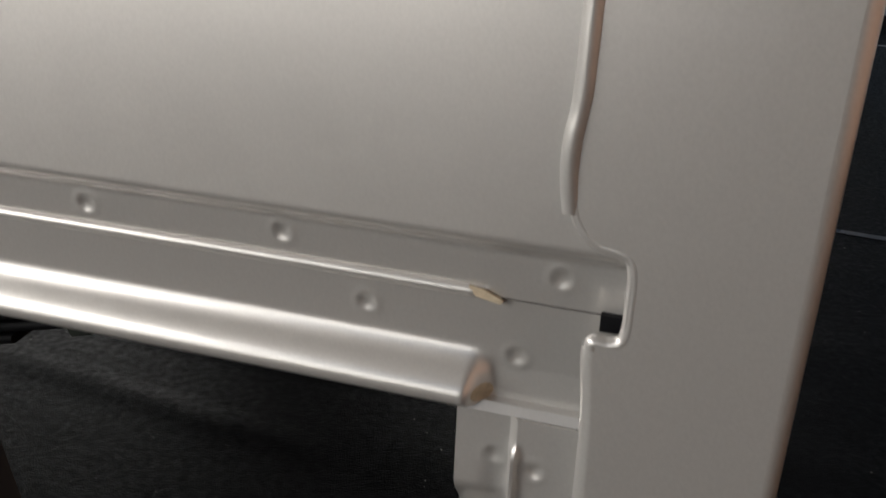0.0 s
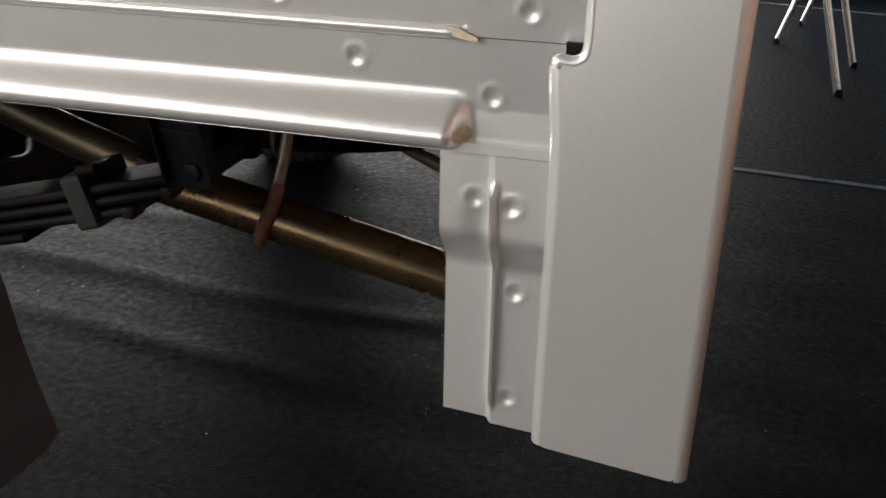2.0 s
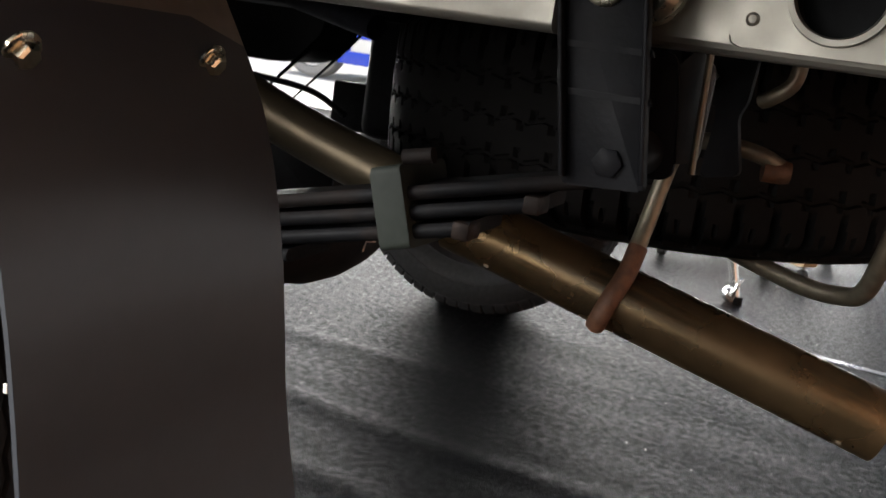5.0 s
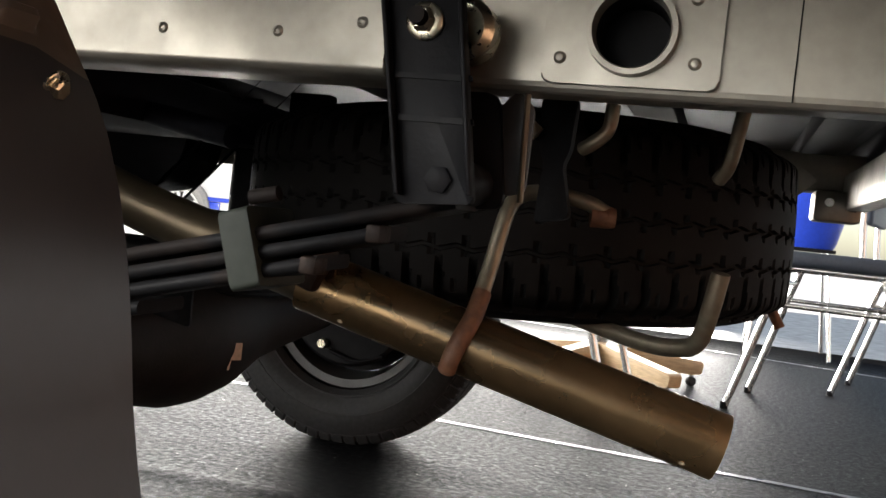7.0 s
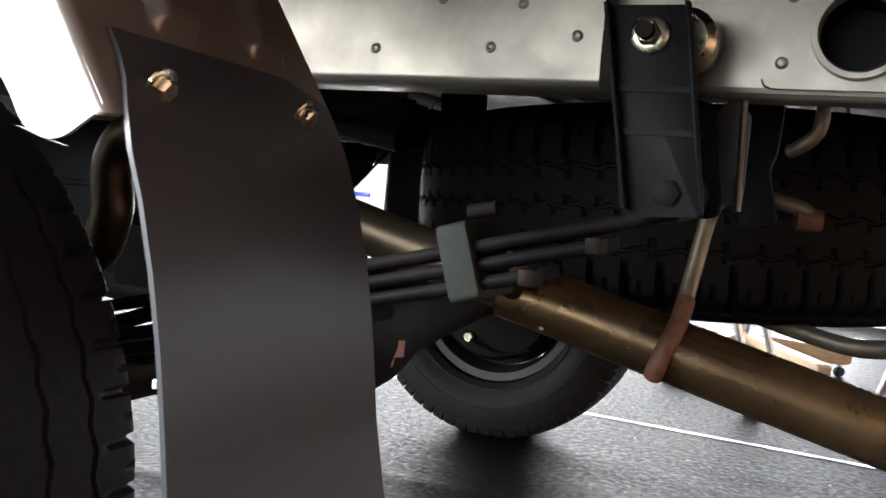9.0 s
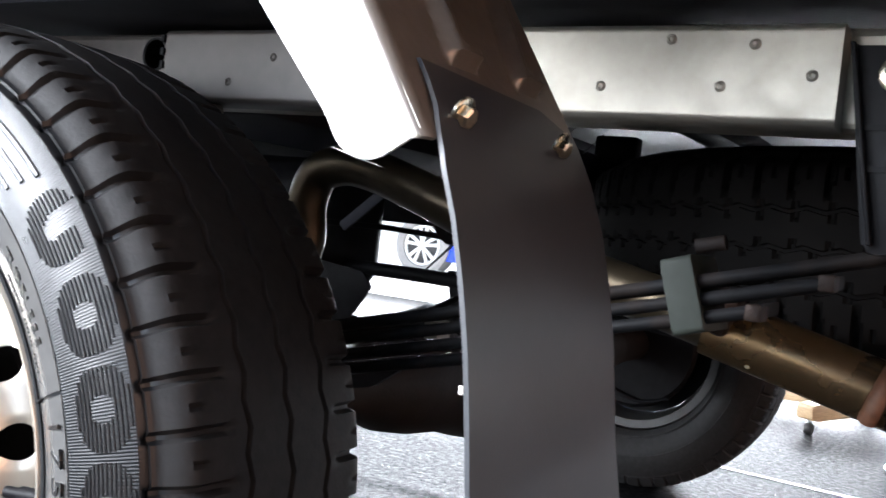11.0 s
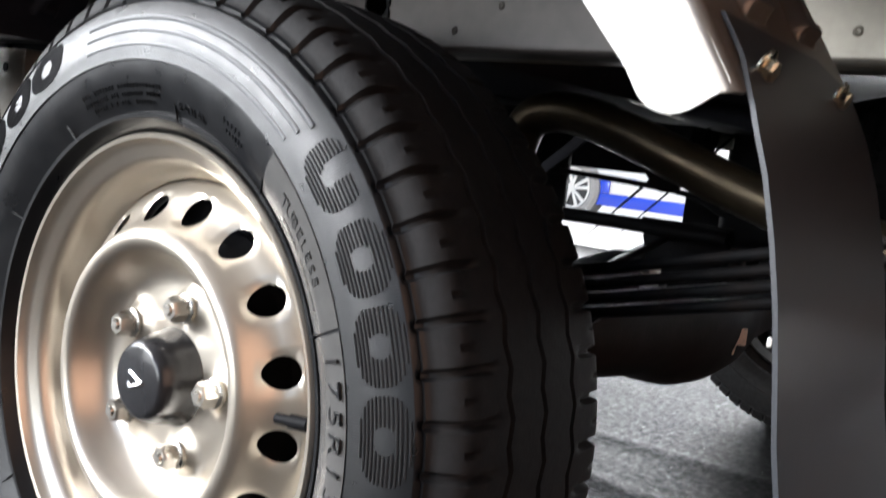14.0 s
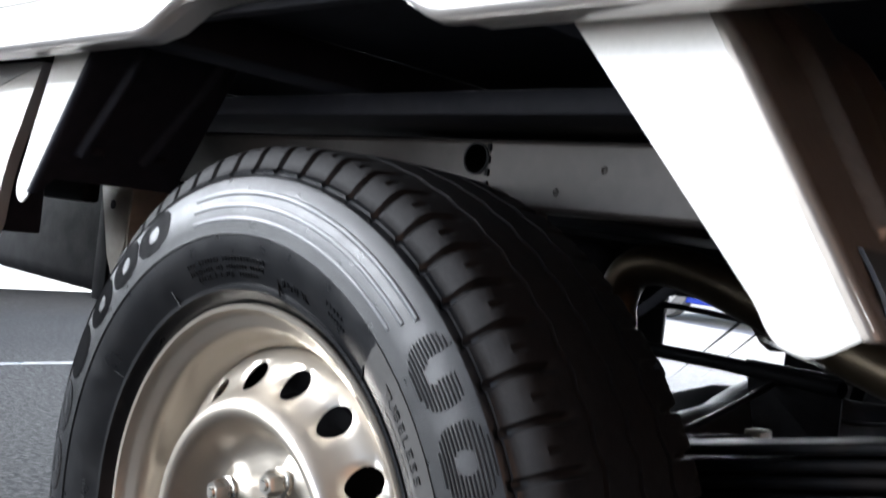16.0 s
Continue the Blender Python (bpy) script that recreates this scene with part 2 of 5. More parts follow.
# Darker copy of rail_paint; shade by the wheel is in its colour.
RAILDARK = mat("dark_rail_paint", (0.056, 0.048, 0.043), 0.45, 0.2, grain=0.12, scale=90, stain=(0.06, 0.05, 0.043), stain_amount=0.6, stain_scale=12, bump=0.05, bump_scale=120)
TUFT = mat("carpet_tuft", (0.06, 0.059, 0.058), 0.7, 0.0, grain=0.5, scale=90, stain=(0.22, 0.21, 0.20), stain_amount=0.7, stain_scale=60, spec=0.1, sheen=0.05)


# ---------------------------------------------------------------- mesh helpers
def part(name, bm, material, parent=None, label="", smooth=True, m=None):
    """Links a bmesh as one mesh object under a thing or a part."""
    me = bpy.data.meshes.new(name)
    bmesh.ops.recalc_face_normals(bm, faces=bm.faces)
    if smooth:
        for f in bm.faces:
            f.smooth = len(f.verts) <= 6
    bm.to_mesh(me)
    bm.free()
    if smooth:
        me.set_sharp_from_angle(angle=radians(38))
    me.materials.append(material)
    ob = new(name, me)
    if parent is not None:
        ob.parent = parent
    if m is not None:
        ob.matrix_basis = m
    if label:
        tagged(ob, label)
    return ob


def thing(name, label, category, group="", at=(0, 0, 0), kind=""):
    ob = new(name)
    ob.location = at
    ob.empty_display_size = 0.05
    return tagged(ob, label, category, group, kind)


def add_box(bm, lo, hi, bev=0.0, segs=2):
    r = bmesh.ops.create_cube(bm, size=1)
    vs = r["verts"]
    for v in vs:
        v.co = Vector([lo[i] + (v.co[i] + 0.5) * (hi[i] - lo[i]) for i in range(3)])
    if bev > 0:
        es = list({e for v in vs for e in v.link_edges})
        bmesh.ops.bevel(bm, geom=es, offset=bev, segments=segs, affect="EDGES", profile=0.5)
    return bm


def box(lo, hi, bev=0.0, segs=2):
    return add_box(bmesh.new(), lo, hi, bev, segs)


def add_rings(bm, rings, closed_ring=True, cap=True, loop=False):
    """Skins a row of point rings."""
    vr = [[bm.verts.new(p) for p in r] for r in rings]
    n = len(vr[0])
    pairs = list(zip(vr, vr[1:])) + ([(vr[-1], vr[0])] if loop else [])
    for a, b in pairs:
        for i in range(n if closed_ring else n - 1):
            j = (i + 1) % n
            bm.faces.new((a[i], a[j], b[j], b[i]))
    if cap and closed_ring and not loop:
        bm.faces.new(vr[0])
        bm.faces.new(list(reversed(vr[-1])))
    return bm


def smooth_path(pts, n=8):
    """A rounded path through points (Catmull-Rom)."""
    p = [Vector(q) for q in pts]
    p = [p[0] * 2 - p[1]] + p + [p[-1] * 2 - p[-2]]
    out = []
    for i in range(1, len(p) - 2):
        for k in range(n):
            t = k / n
            a, b, c, d = p[i - 1:i + 3]
            out.append(0.5 * ((2 * b) + (c - a) * t + (2 * a - 5 * b + 4 * c - d) * t * t + (3 * b - a - 3 * c + d) * t ** 3))
    out.append(p[-2])
    return out


def add_tube(bm, pts, r, sides=12, inner=0.0, n=8, curved=True):
    """A round rod or, with inner, an open pipe along a path."""
    path = smooth_path(pts, n) if curved else [Vector(q) for q in pts]
    up = Vector((0, 0, 1))
    frames = []
    for i, p in enumerate(path):
        d = (path[min(i + 1, len(path) - 1)] - path[max(i - 1, 0)]).normalized()
        if i == 0:
            side = d.cross(up if abs(d.z) < 0.95 else Vector((1, 0, 0))).normalized()
        else:
            side = (side - d * side.dot(d)).normalized()
        frames.append((p, side, d.cross(side)))

    def ring(f, rr):
        return [f[0] + (f[1] * math.cos(a) + f[2] * math.sin(a)) * rr for a in (2 * math.pi * k / sides for k in range(sides))]

    rings = [ring(f, r) for f in frames]
    if inner > 0:
        rings += [ring(f, inner) for f in reversed(frames)]
        return add_rings(bm, rings, loop=True)
    return add_rings(bm, rings)


def tube(pts, r, **k):
    return add_tube(bmesh.new(), pts, r, **k)


def add_revolve(bm, profile, segs=96, closed=True, start=0.0):
    """Turns a profile of (radius, y) about the y axis."""
    rings = []
    for k in range(segs):
        a = start + 2 * math.pi * k / segs
        c, s = math.cos(a), math.sin(a)
        rings.append([Vector((r * c, y, r * s)) for r, y in profile])
    return add_rings(bm, rings, closed_ring=closed, cap=False, loop=True)


def revolve(profile, segs=96, closed=True):
    return add_revolve(bmesh.new(), profile, segs, closed)


def add_prism(bm, poly, lo, hi, axis="y", bev=0.0):
    """A plate of a given outline; poly holds the two other coordinates, in xyz order."""
    def put(p, d):
        return Vector((p[0], d, p[1])) if axis == "y" else Vector((d, p[0], p[1])) if axis == "x" else Vector((p[0], p[1], d))
    a = [bm.verts.new(put(p, lo)) for p in poly]
    b = [bm.verts.new(put(p, hi)) for p in poly]
    fs = [bm.faces.new(a), bm.faces.new(list(reversed(b)))]
    for i in range(len(poly)):
        j = (i + 1) % len(poly)
        fs.append(bm.faces.new((a[i], b[i], b[j], a[j])))
    if bev > 0:
        es = {e for f in fs[:2] for e in f.edges}
        bmesh.ops.bevel(bm, geom=list(es), offset=bev, segments=2, affect="EDGES", profile=0.5)
    return bm


def prism(poly, lo, hi, axis="y", bev=0.0):
    return add_prism(bmesh.new(), poly, lo, hi, axis, bev)


def round_poly(poly, radii, n=5):
    """Rounds the corners of an outline."""
    out = []
    m = len(poly)
    for i in range(m):
        p, a, b = Vector(poly[i]), Vector(poly[i - 1]), Vector(poly[(i + 1) % m])
        r = radii[i] if isinstance(radii, (list, tuple)) else radii
        if r <= 0:
            out.append(p)
            continue
        u, w = (a - p).normalized(), (b - p).normalized()
        p0, p2 = p + u * r, p + w * r
        for k in range(n + 1):
            t = k / n
            out.append((1 - t) ** 2 * p0 + 2 * t * (1 - t) * p + t * t * p2)
    return out


def hexbolt(r, h, rounded=0.25):
    """A hexagon head along -y with a domed end."""
    bm = bmesh.new()
    rings = []
    for y, s in ((0, 1), (-h * 0.75, 1), (-h, 0.78)):
        rings.append([Vector((r * s * math.cos(k * math.pi / 3), y, r * s * math.sin(k * math.pi / 3))) for k in range(6)])
    return add_rings(bm, rings)


def washer(ro, ri, h):
    return revolve([(ri, 0), (ro, 0), (ro, -h * 0.7), (ro - h * 0.4, -h), (ri, -h)], 24)


def grid_sheet(xs, zs, fn, back=0.0012):
    """A sheet over a grid, folded back by a thickness; fn gives the point."""
    bm = bmesh.new()
    f = [[bm.verts.new(fn(x, z)) for z in zs] for x in xs]
    g = [[bm.verts.new(v.co + Vector((0, back, 0))) for v in col] for col in f]
    nx, nz = len(xs), len(zs)
    for i in range(nx - 1):
        for j in range(nz - 1):
            bm.faces.new((f[i][j], f[i + 1][j], f[i + 1][j + 1], f[i][j + 1]))
            bm.faces.new((g[i][j], g[i][j + 1], g[i + 1][j + 1], g[i + 1][j]))
    for i in range(nx - 1):
        for j in (0, nz - 1):
            bm.faces.new((f[i][j], g[i][j], g[i + 1][j], f[i + 1][j]))
    for j in range(nz - 1):
        for i in (0, nx - 1):
            bm.faces.new((f[i][j], f[i][j + 1], g[i][j + 1], g[i][j]))
    return bm


def sstep(a, b, x):
    t = min(1, max(0, (x - a) / (b - a)))
    return t * t * (3 - 2 * t)


def bore(ob, at, r, depth):
    """Cuts a round hole along y into a mesh object."""
    me = bpy.data.meshes.new("bit")
    bm = tube([(at[0], at[1] - 0.02, at[2]), (at[0], at[1] + depth, at[2])], r, sides=40, curved=False)
    bmesh.ops.recalc_face_normals(bm, faces=bm.faces)
    bm.to_mesh(me)
    bm.free()
    bit = new("bit", me)
    md = ob.modifiers.new("bore", "BOOLEAN")
    md.operation, md.object, md.solver = "DIFFERENCE", bit, "EXACT"
    bpy.context.view_layer.update()
    done = bpy.data.meshes.new_from_object(ob.evaluated_get(bpy.context.evaluated_depsgraph_get()))
    for poly in done.polygons:
        poly.use_smooth = poly.area < 2e-4
    ob.modifiers.clear()
    ob.data = done
    bpy.data.objects.remove(bit)


# ---------------------------------------------------------------- the hall
def slab(name, lo, hi, material, label, category, bev=0.0):
    ob = part(name, box(lo, hi, bev), material, None, smooth=False)
    return tagged(ob, label, category, kind="structure")


slab("ground", (-400, -400, -0.30), (400, 400, -0.012), CONCRETE, "pale sunlit concrete ground round the show stand", "ground")


def carpet_z(x, y):
    """Long low folds of the loosely laid carpet under the truck."""
    z = 0.0044 * math.exp(-((y - 0.905 + 0.02 * math.sin(5 * x)) / 0.030) ** 2) * sstep(-0.7, -0.2, x) * (1 - sstep(0.45, 0.85, x))
    z += 0.0036 * math.exp(-((y - 0.715 + 0.12 * (x - 0.1)) / 0.028) ** 2) * sstep(-0.4, 0.0, x) * (1 - sstep(0.25, 0.6, x))
    z += 0.0030 * math.exp(-((y - 1.16 - 0.05 * x) / 0.030) ** 2) * sstep(-0.6, -0.2, x) * (1 - sstep(0.0, 0.4, x))
    soft = sstep(0.15, 0.45, y) * (1 - sstep(1.45, 1.75, y)) * sstep(-0.9, -0.5, x) * (1 - sstep(1.2, 1.7, x))
    return z + soft * 0.0032 * noise.noise((x * 3.2 + y * 1.5, y * 7.5, 0.0))


fx = [-4.3, -3.2, -2.2, -1.5] + [-1.0 + 0.035 * k for k in range(80)] + [2.2, 3.2, 4.4]
fy = [-4.2, -2.8, -1.5, -0.6] + [0.0 + 0.008 * k for k in range(226)] + [2.4, 3.2, 4.1, 5.0]
ny = len(fy)
top = [(x, y, carpet_z(x, y) * (0 < y < 1.79)) for x in fx for y in fy]
low = [(x, y, -0.05) for x in (fx[0], fx[-1]) for y in (fy[0], fy[-1])]
faces = [(i * ny + j, (i + 1) * ny + j, (i + 1) * ny + j + 1, i * ny + j + 1) for i in range(len(fx) - 1) for j in range(ny - 1)]
n0, last = len(top), (len(fx) - 1) * ny
faces += [tuple(range(ny - 1, -1, -1)) + (n0, n0 + 1), tuple(range(last, last + ny)) + (n0 + 3, n0 + 2), tuple(range(0, last + 1, ny)) + (n0 + 2, n0),
          tuple(range(last + ny - 1, ny - 2, -ny)) + (n0 + 1, n0 + 3), (n0, n0 + 2, n0 + 3, n0 + 1)]
me = bpy.data.meshes.new("floor")
me.from_pydata(top + low, [], faces)
for poly in me.polygons:
    poly.use_smooth = len(poly.vertices) == 4 and poly.center.z > -0.01
me.materials.append(CARPET)
tagged(new("floor", me), "dark grey needle-felt exhibition carpet with low folds and lint", "carpet", kind="structure")
slab("floor_2", (0.25, 5.0, -0.05), (4.4, 8.4, 0.0), HALLFLOOR, "smooth grey hall floor beyond the carpet", "floor")
# Unseen canopy added to keep sky light off the truck from above.
slab("ceiling", (-4.4, -4.3, 3.05), (4.6, 5.1, 3.12), CANVAS, "unseen grey canvas canopy added to block light from above", "canopy")
# Unseen walls, added for what they reflect and the light they block.
slab("wall_east", (3.3, -4.2, 0.001), (3.4, 1.4, 3.05), PANELBROWN, "unseen orange-brown wall added for its warm reflection", "wall")
slab("wall_east_2", (3.3, 1.4, 0.001), (3.4, 5.0, 3.05), GREYPANEL, "unseen grey wall added for its neutral reflection", "wall")
slab("wall_south", (1.2, -4.3, -0.012), (3.3, -4.2, 3.05), DARKPANEL, "unseen dark grey wall added to block light from the south", "wall")
for y in (-4.2, 5.0):
    slab("trim", (-4.36, y - 0.04, -0.012), (-4.30, y + 0.04, 3.05), WHITE, "white post added under the unseen canopy", "post")

for y, x0, x1, tilt in ((1.885, -2.9, 2.1, -4.5), (4.40, -1.6, 1.9, -13.0)):
    seam = part("trim", box((x0, -0.011, 0.0), (x1, 0.011, 0.0012)), TAPE, None, smooth=False, m=pose(0.5, y, 0.0003, 0, 0, tilt))
    tagged(seam, "clear shiny tape over a carpet seam", "floor tape", kind="structure")
slab("trim", (-2.3, -4.1, 0.0), (-2.256, 1.86, 0.0012), TAPE, "clear shiny tape over a carpet seam", "floor tape")

# lint and crumbs on the carpet
rng = random.Random(5)
bm = bmesh.new()
for k in range(420):
    x, y = rng.uniform(-0.8, 1.6), rng.uniform(0.15, 2.6)
    s = rng.uniform(0.0004, 0.0013)
    a = rng.uniform(0, 3.14)
    r = bmesh.ops.create_cube(bm, size=1)
    bmesh.ops.transform(bm, verts=r["verts"], matrix=Matrix.Translation((x, y, s * 0.4)) @ Matrix.Rotation(a, 4, "Z")
                        @ Matrix.Diagonal((s * rng.uniform(1, 3.5), s, s * 0.8, 1)))
tagged(part("lint", bm, LINT, None, smooth=False), "specks of pale lint scattered on the dark carpet", "lint", kind="stuff")


# loose pile of the carpet, where the camera passes nearest
nrng = np.random.default_rng(11)
count = 9000
cx = nrng.uniform(-1.0, 1.9, count)
cy = -0.3 + 3.3 * nrng.random(count) ** 1.5
cw = nrng.uniform(0.0003, 0.0009, count)
ch = nrng.uniform(0.0003, 0.0009, count)
ca = nrng.uniform(0, 6.283, count)
corners = [np.stack([cx + cw * np.cos(ca + k * 2.0944), cy + cw * np.sin(ca + k * 2.0944), np.full(count, 0.0002)], 1) for k in range(3)]
tip = np.stack([cx + nrng.normal(0, 0.0004, count), cy + nrng.normal(0, 0.0004, count), ch], 1)
me = bpy.data.meshes.new("carpet_pile")
base = np.arange(count)
tris = np.concatenate([np.stack([base + k * count, base + (k + 1) % 3 * count, base + 3 * count], 1) for k in range(3)])
me.from_pydata(np.concatenate(corners + [tip]).tolist(), [], tris.tolist())
me.materials.append(TUFT)
tagged(new("carpet_pile", me), "short pale loose fibres on the dark needle-felt carpet", "carpet pile", kind="stuff")


# ---------------------------------------------------------------- the truck
truck = thing("pickup_truck", "small silver pickup truck parked on the dark exhibition carpet", "pickup truck")


def edge_low(x):
    """Height of the bed side's lower edge along the truck; it lifts a little over the wheel."""
    base = 0.636 + 0.009 * (1 - sstep(-0.06, 0.2, x))
    return base + (0.667 - base) * sstep(-0.075, -0.005, x) * (1 - sstep(0.155, 0.226, x))


DENTS = [(0.602, 0.663), (0.718, 0.689), (0.793, 0.690), (0.822, 0.668), (0.874, 0.657), (0.887, 0.689), (0.643, 0.689), (0.530, 0.663), (0.566, 0.689)]


def side_y(x, z):
    """Depth of the outer skin of the bed side, from its lower hem to the flat upper panel."""
    zl = edge_low(x)
    s = z - zl
    y = -0.0795
    y += 0.0055 * min(1.0, max(0.0, (0.0585 - s) / 0.042))
    y -= 0.0110 * sstep(0.0595, 0.0680, s)
    hem = 1 - sstep(0.858, 0.868, x)
    if s < 0.0235:
        q = max(0.0, s / 0.0235)
        f = math.sqrt(max(0.0, 1 - (1 - q / 0.27) ** 2)) if q < 0.27 else 0.5 + 0.5 * math.cos(math.pi * (q - 0.27) / 0.73)
        y -= 0.0105 * hem * f
    bead = 1 - sstep(0.858, 0.866, x)
    d = (s - 0.0437) / 0.0024
    if abs(d) < 1:
        y -= 0.0022 * bead * math.sqrt(1 - d * d)
    for dx, dz in DENTS:
        d = math.hypot(x - dx, z - dz)
        if d < 0.012:
            y += 0.0007 * math.exp(-(d / 0.0026) ** 4) - 0.0003 * math.exp(-((d - 0.0042) / 0.0010) ** 2)
    return y + 0.0006 * noise.noise((x * 7, z * 9, 0.3))


xs = [-1.35 + 0.05 * k for k in range(25)] + [-0.11 + 0.008 * k for k in range(70)] + [0.45 + 0.0011 * k for k in range(424)]
ss = [0, 0.0008, 0.002, 0.0035, 0.005, 0.007, 0.009, 0.011, 0.013, 0.0145, 0.0157, 0.0166, 0.0178] + [0.0190 + 0.0013 * k for k in range(17)]
ss += [0.0412, 0.0417, 0.0423, 0.043, 0.0437, 0.0444, 0.0451, 0.0457, 0.0462] + [0.0475 + 0.0013 * k for k in range(20)]
ss += [0.076, 0.082, 0.09, 0.1, 0.115, 0.13, 0.15, 0.17, 0.2, 0.25, 0.3, 0.36]
bed_side = part("bed_side", grid_sheet(xs, ss, lambda x, s: Vector((x, side_y(x, edge_low(x) + s), edge_low(x) + s))), SILVER, truck,
                "silver-painted pressed steel bed side with weld dimples")
# the returned lower flange and the bare ends of hem and bead
bm = bmesh.new()
add_rings(bm, [[Vector((x, -0.080, edge_low(x) + 0.001)), Vector((x, -0.055, edge_low(x) + 0.002)), Vector((x, -0.055, edge_low(x) + 0.004)),
                Vector((x, -0.078, edge_low(x) + 0.004))] for x in xs[::4]])
part("hem_flange", bm, SILVER, bed_side)
bm = bmesh.new()
rings = []
for k in range(1, 6):
    ring = []
    for a in (2 * math.pi * n / 20 for n in range(20)):
        px, ps = 0.8640 + 0.0030 * k / 5 * math.cos(a), 0.0068 + 0.0034 * k / 5 * math.sin(a)
        ring.append(Vector((px, side_y(px, edge_low(px) + ps) - 0.00035 + 0.0004 * (k == 5), edge_low(px) + ps)))
    rings.append(ring)
add_rings(bm, rings)
part("hem_end", bm, PRIMER, bed_side, "bare primer end of the rolled hem")
part("bead_end", prism(round_poly([(0.8575, 0.6822), (0.8625, 0.6815), (0.8695, 0.6783), (0.8685, 0.6772), (0.8600, 0.6788)], 0.0008), -0.0796, -0.0765), PRIMER, bed_side,
     "bare rusty end of the bead")
part("panel_seam", box((0.866, -0.0779, 0.6786), (0.912, -0.0765, 0.6789)), RAILDARK, bed_side, smooth=False)
part("bed_side_far", box((-1.35, 1.768, 0.636), (0.955, 1.778, 1.0), 0.003), SILVER, truck, "silver bed side on the far flank")

# rear corner post, folded round the corner of the bed, with its notch
post_out = [(0.8895, 1.0), (0.8895, 0.764), (0.8875, 0.741), (0.8870, 0.726), (0.8895, 0.715), (0.896, 0.7063), (0.9085, 0.7048), (0.9085, 0.6758),
            (0.9003, 0.6763), (0.9028, 0.640), (0.9028, 0.5230), (0.9545, 0.5180), (0.9545, 1.0)]
post_r = [0, 0.006, 0.006, 0.005, 0.005, 0.004, 0.0035, 0.005, 0.0015, 0.01, 0.0015, 0.002, 0]
rear_post = part("rear_post", prism(round_poly(post_out, post_r, 5), -0.0918, -0.0868), SILVER, truck, "silver folded rear corner post with a notch")
bm = bmesh.new()
edge_pts = [(0.9545 + 0.0050 * math.sin(a), -0.0868 - 0.0050 * math.cos(a)) for a in (math.pi / 2 * k / 10 for k in range(11))] + [(0.9595, 0.02), (0.9575, 0.02)]
edge_pts += [(0.9545 + 0.0030 * math.sin(a), -0.0868 - 0.0030 * math.cos(a)) for a in (math.pi / 2 * (10 - k) / 10 for k in range(11))]
add_rings(bm, [[Vector((x, y, z)) for x, y in edge_pts] for z in (0.5180, 0.70, 1.0)])
part("post_corner", bm, SILVER, rear_post)
# folded inner edge of the post round the notch, with a thicker roll crimped over it above
fold = [(0.8985, 0.6735), (0.8992, 0.6757), (0.9035, 0.6754), (0.9073, 0.6770), (0.9088, 0.6810), (0.9090, 0.690),
        (0.9088, 0.6990), (0.9073, 0.7040), (0.9035, 0.7060), (0.8978, 0.7072), (0.8930, 0.7112), (0.8899, 0.7180), (0.8887, 0.730), (0.8890, 0.744)]
part("folded_edge", tube([(x + 0.0006, -0.0896, z) for x, z in fold], 0.0024, sides=12), SILVER, rear_post)
part("folded_edge", tube([(0.9026, -0.0873, 0.5235), (0.9026, -0.0873, 0.58), (0.9026, -0.0873, 0.640), (0.9006, -0.0873, 0.666), (0.9004, -0.0873, 0.6735)], 0.0045, sides=20), SILVER, rear_post)
part("rolled_rim", tube([(0.8893, -0.0895, 0.716), (0.8880, -0.0905, 0.728), (0.8882, -0.0908, 0.738), (0.8893, -0.0906, 0.746), (0.8899, -0.0908, 0.756), (0.8902, -0.0910, 0.80), (0.8902, -0.0910, 0.99)],
                        0.0029, sides=14), SILVER, rear_post, "rolled edge of the post, crimped at its foot")
# Black block in the notch: the dark depth of a slot as colour.
part("dark_slot", box((0.9000, -0.0800, 0.6740), (0.9092, -0.0765, 0.6798)), BLACK, rear_post, smooth=False)

# corner bracket under the hem
def brk_y(x, z):
    y = -0.0775 + 0.0105 * (1 - sstep(0.586, 0.606, z))
    y -= 0.0040 * sstep(0.874, 0.8775, x)
    y -= 0.0038 * math.exp(-((x - 0.8765) / 0.0016) ** 2) * sstep(0.52, 0.53, z) * (1 - sstep(0.622, 0.629, z))
    y += 0.0016 * math.exp(-((x - 0.871) / 0.005) ** 2 - ((z - 0.606) / 0.012) ** 2)
    for dx, dz in ((0.884, 0.618), (0.885, 0.578), (0.884, 0.529), (0.869, 0.6185)):
        d = math.hypot(x - dx, z - dz)
        y += 0.0007 * math.exp(-(d / 0.0026) ** 4) - 0.0003 * math.exp(-((d - 0.0042) / 0.0010) ** 2)
    return y


bx = [0.8555 + 0.0011 * k for k in range(44)]
bz = [0.0 + k / 90 for k in range(91)]
corner = part("corner_bracket", grid_sheet(bx, bz, lambda x, v: Vector((x, brk_y(x, 0.5165 + 0.1205 * v - 0.06 * (x - 0.8555) * (1 - v)), 0.5165 + 0.1205 * v - 0.06 * (x - 0.8555) * (1 - v)))),
     SILVER, truck, "silver pressed corner bracket with spot welds")

# rope peg under the bed edge
peg = part("rope_peg", revolve([(0.0, -0.066), (0.0062, -0.066), (0.0068, -0.0645), (0.0068, -0.063), (0.0058, -0.0615), (0.0058, 0.02), (0.0, 0.02)], 24, closed=False),
           SILVER, truck, "pale round rope peg", m=pose(0.6015, -0.064, 0.664, 90, 0, 0))

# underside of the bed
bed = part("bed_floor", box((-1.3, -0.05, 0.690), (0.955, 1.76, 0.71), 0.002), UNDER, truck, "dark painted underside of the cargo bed")
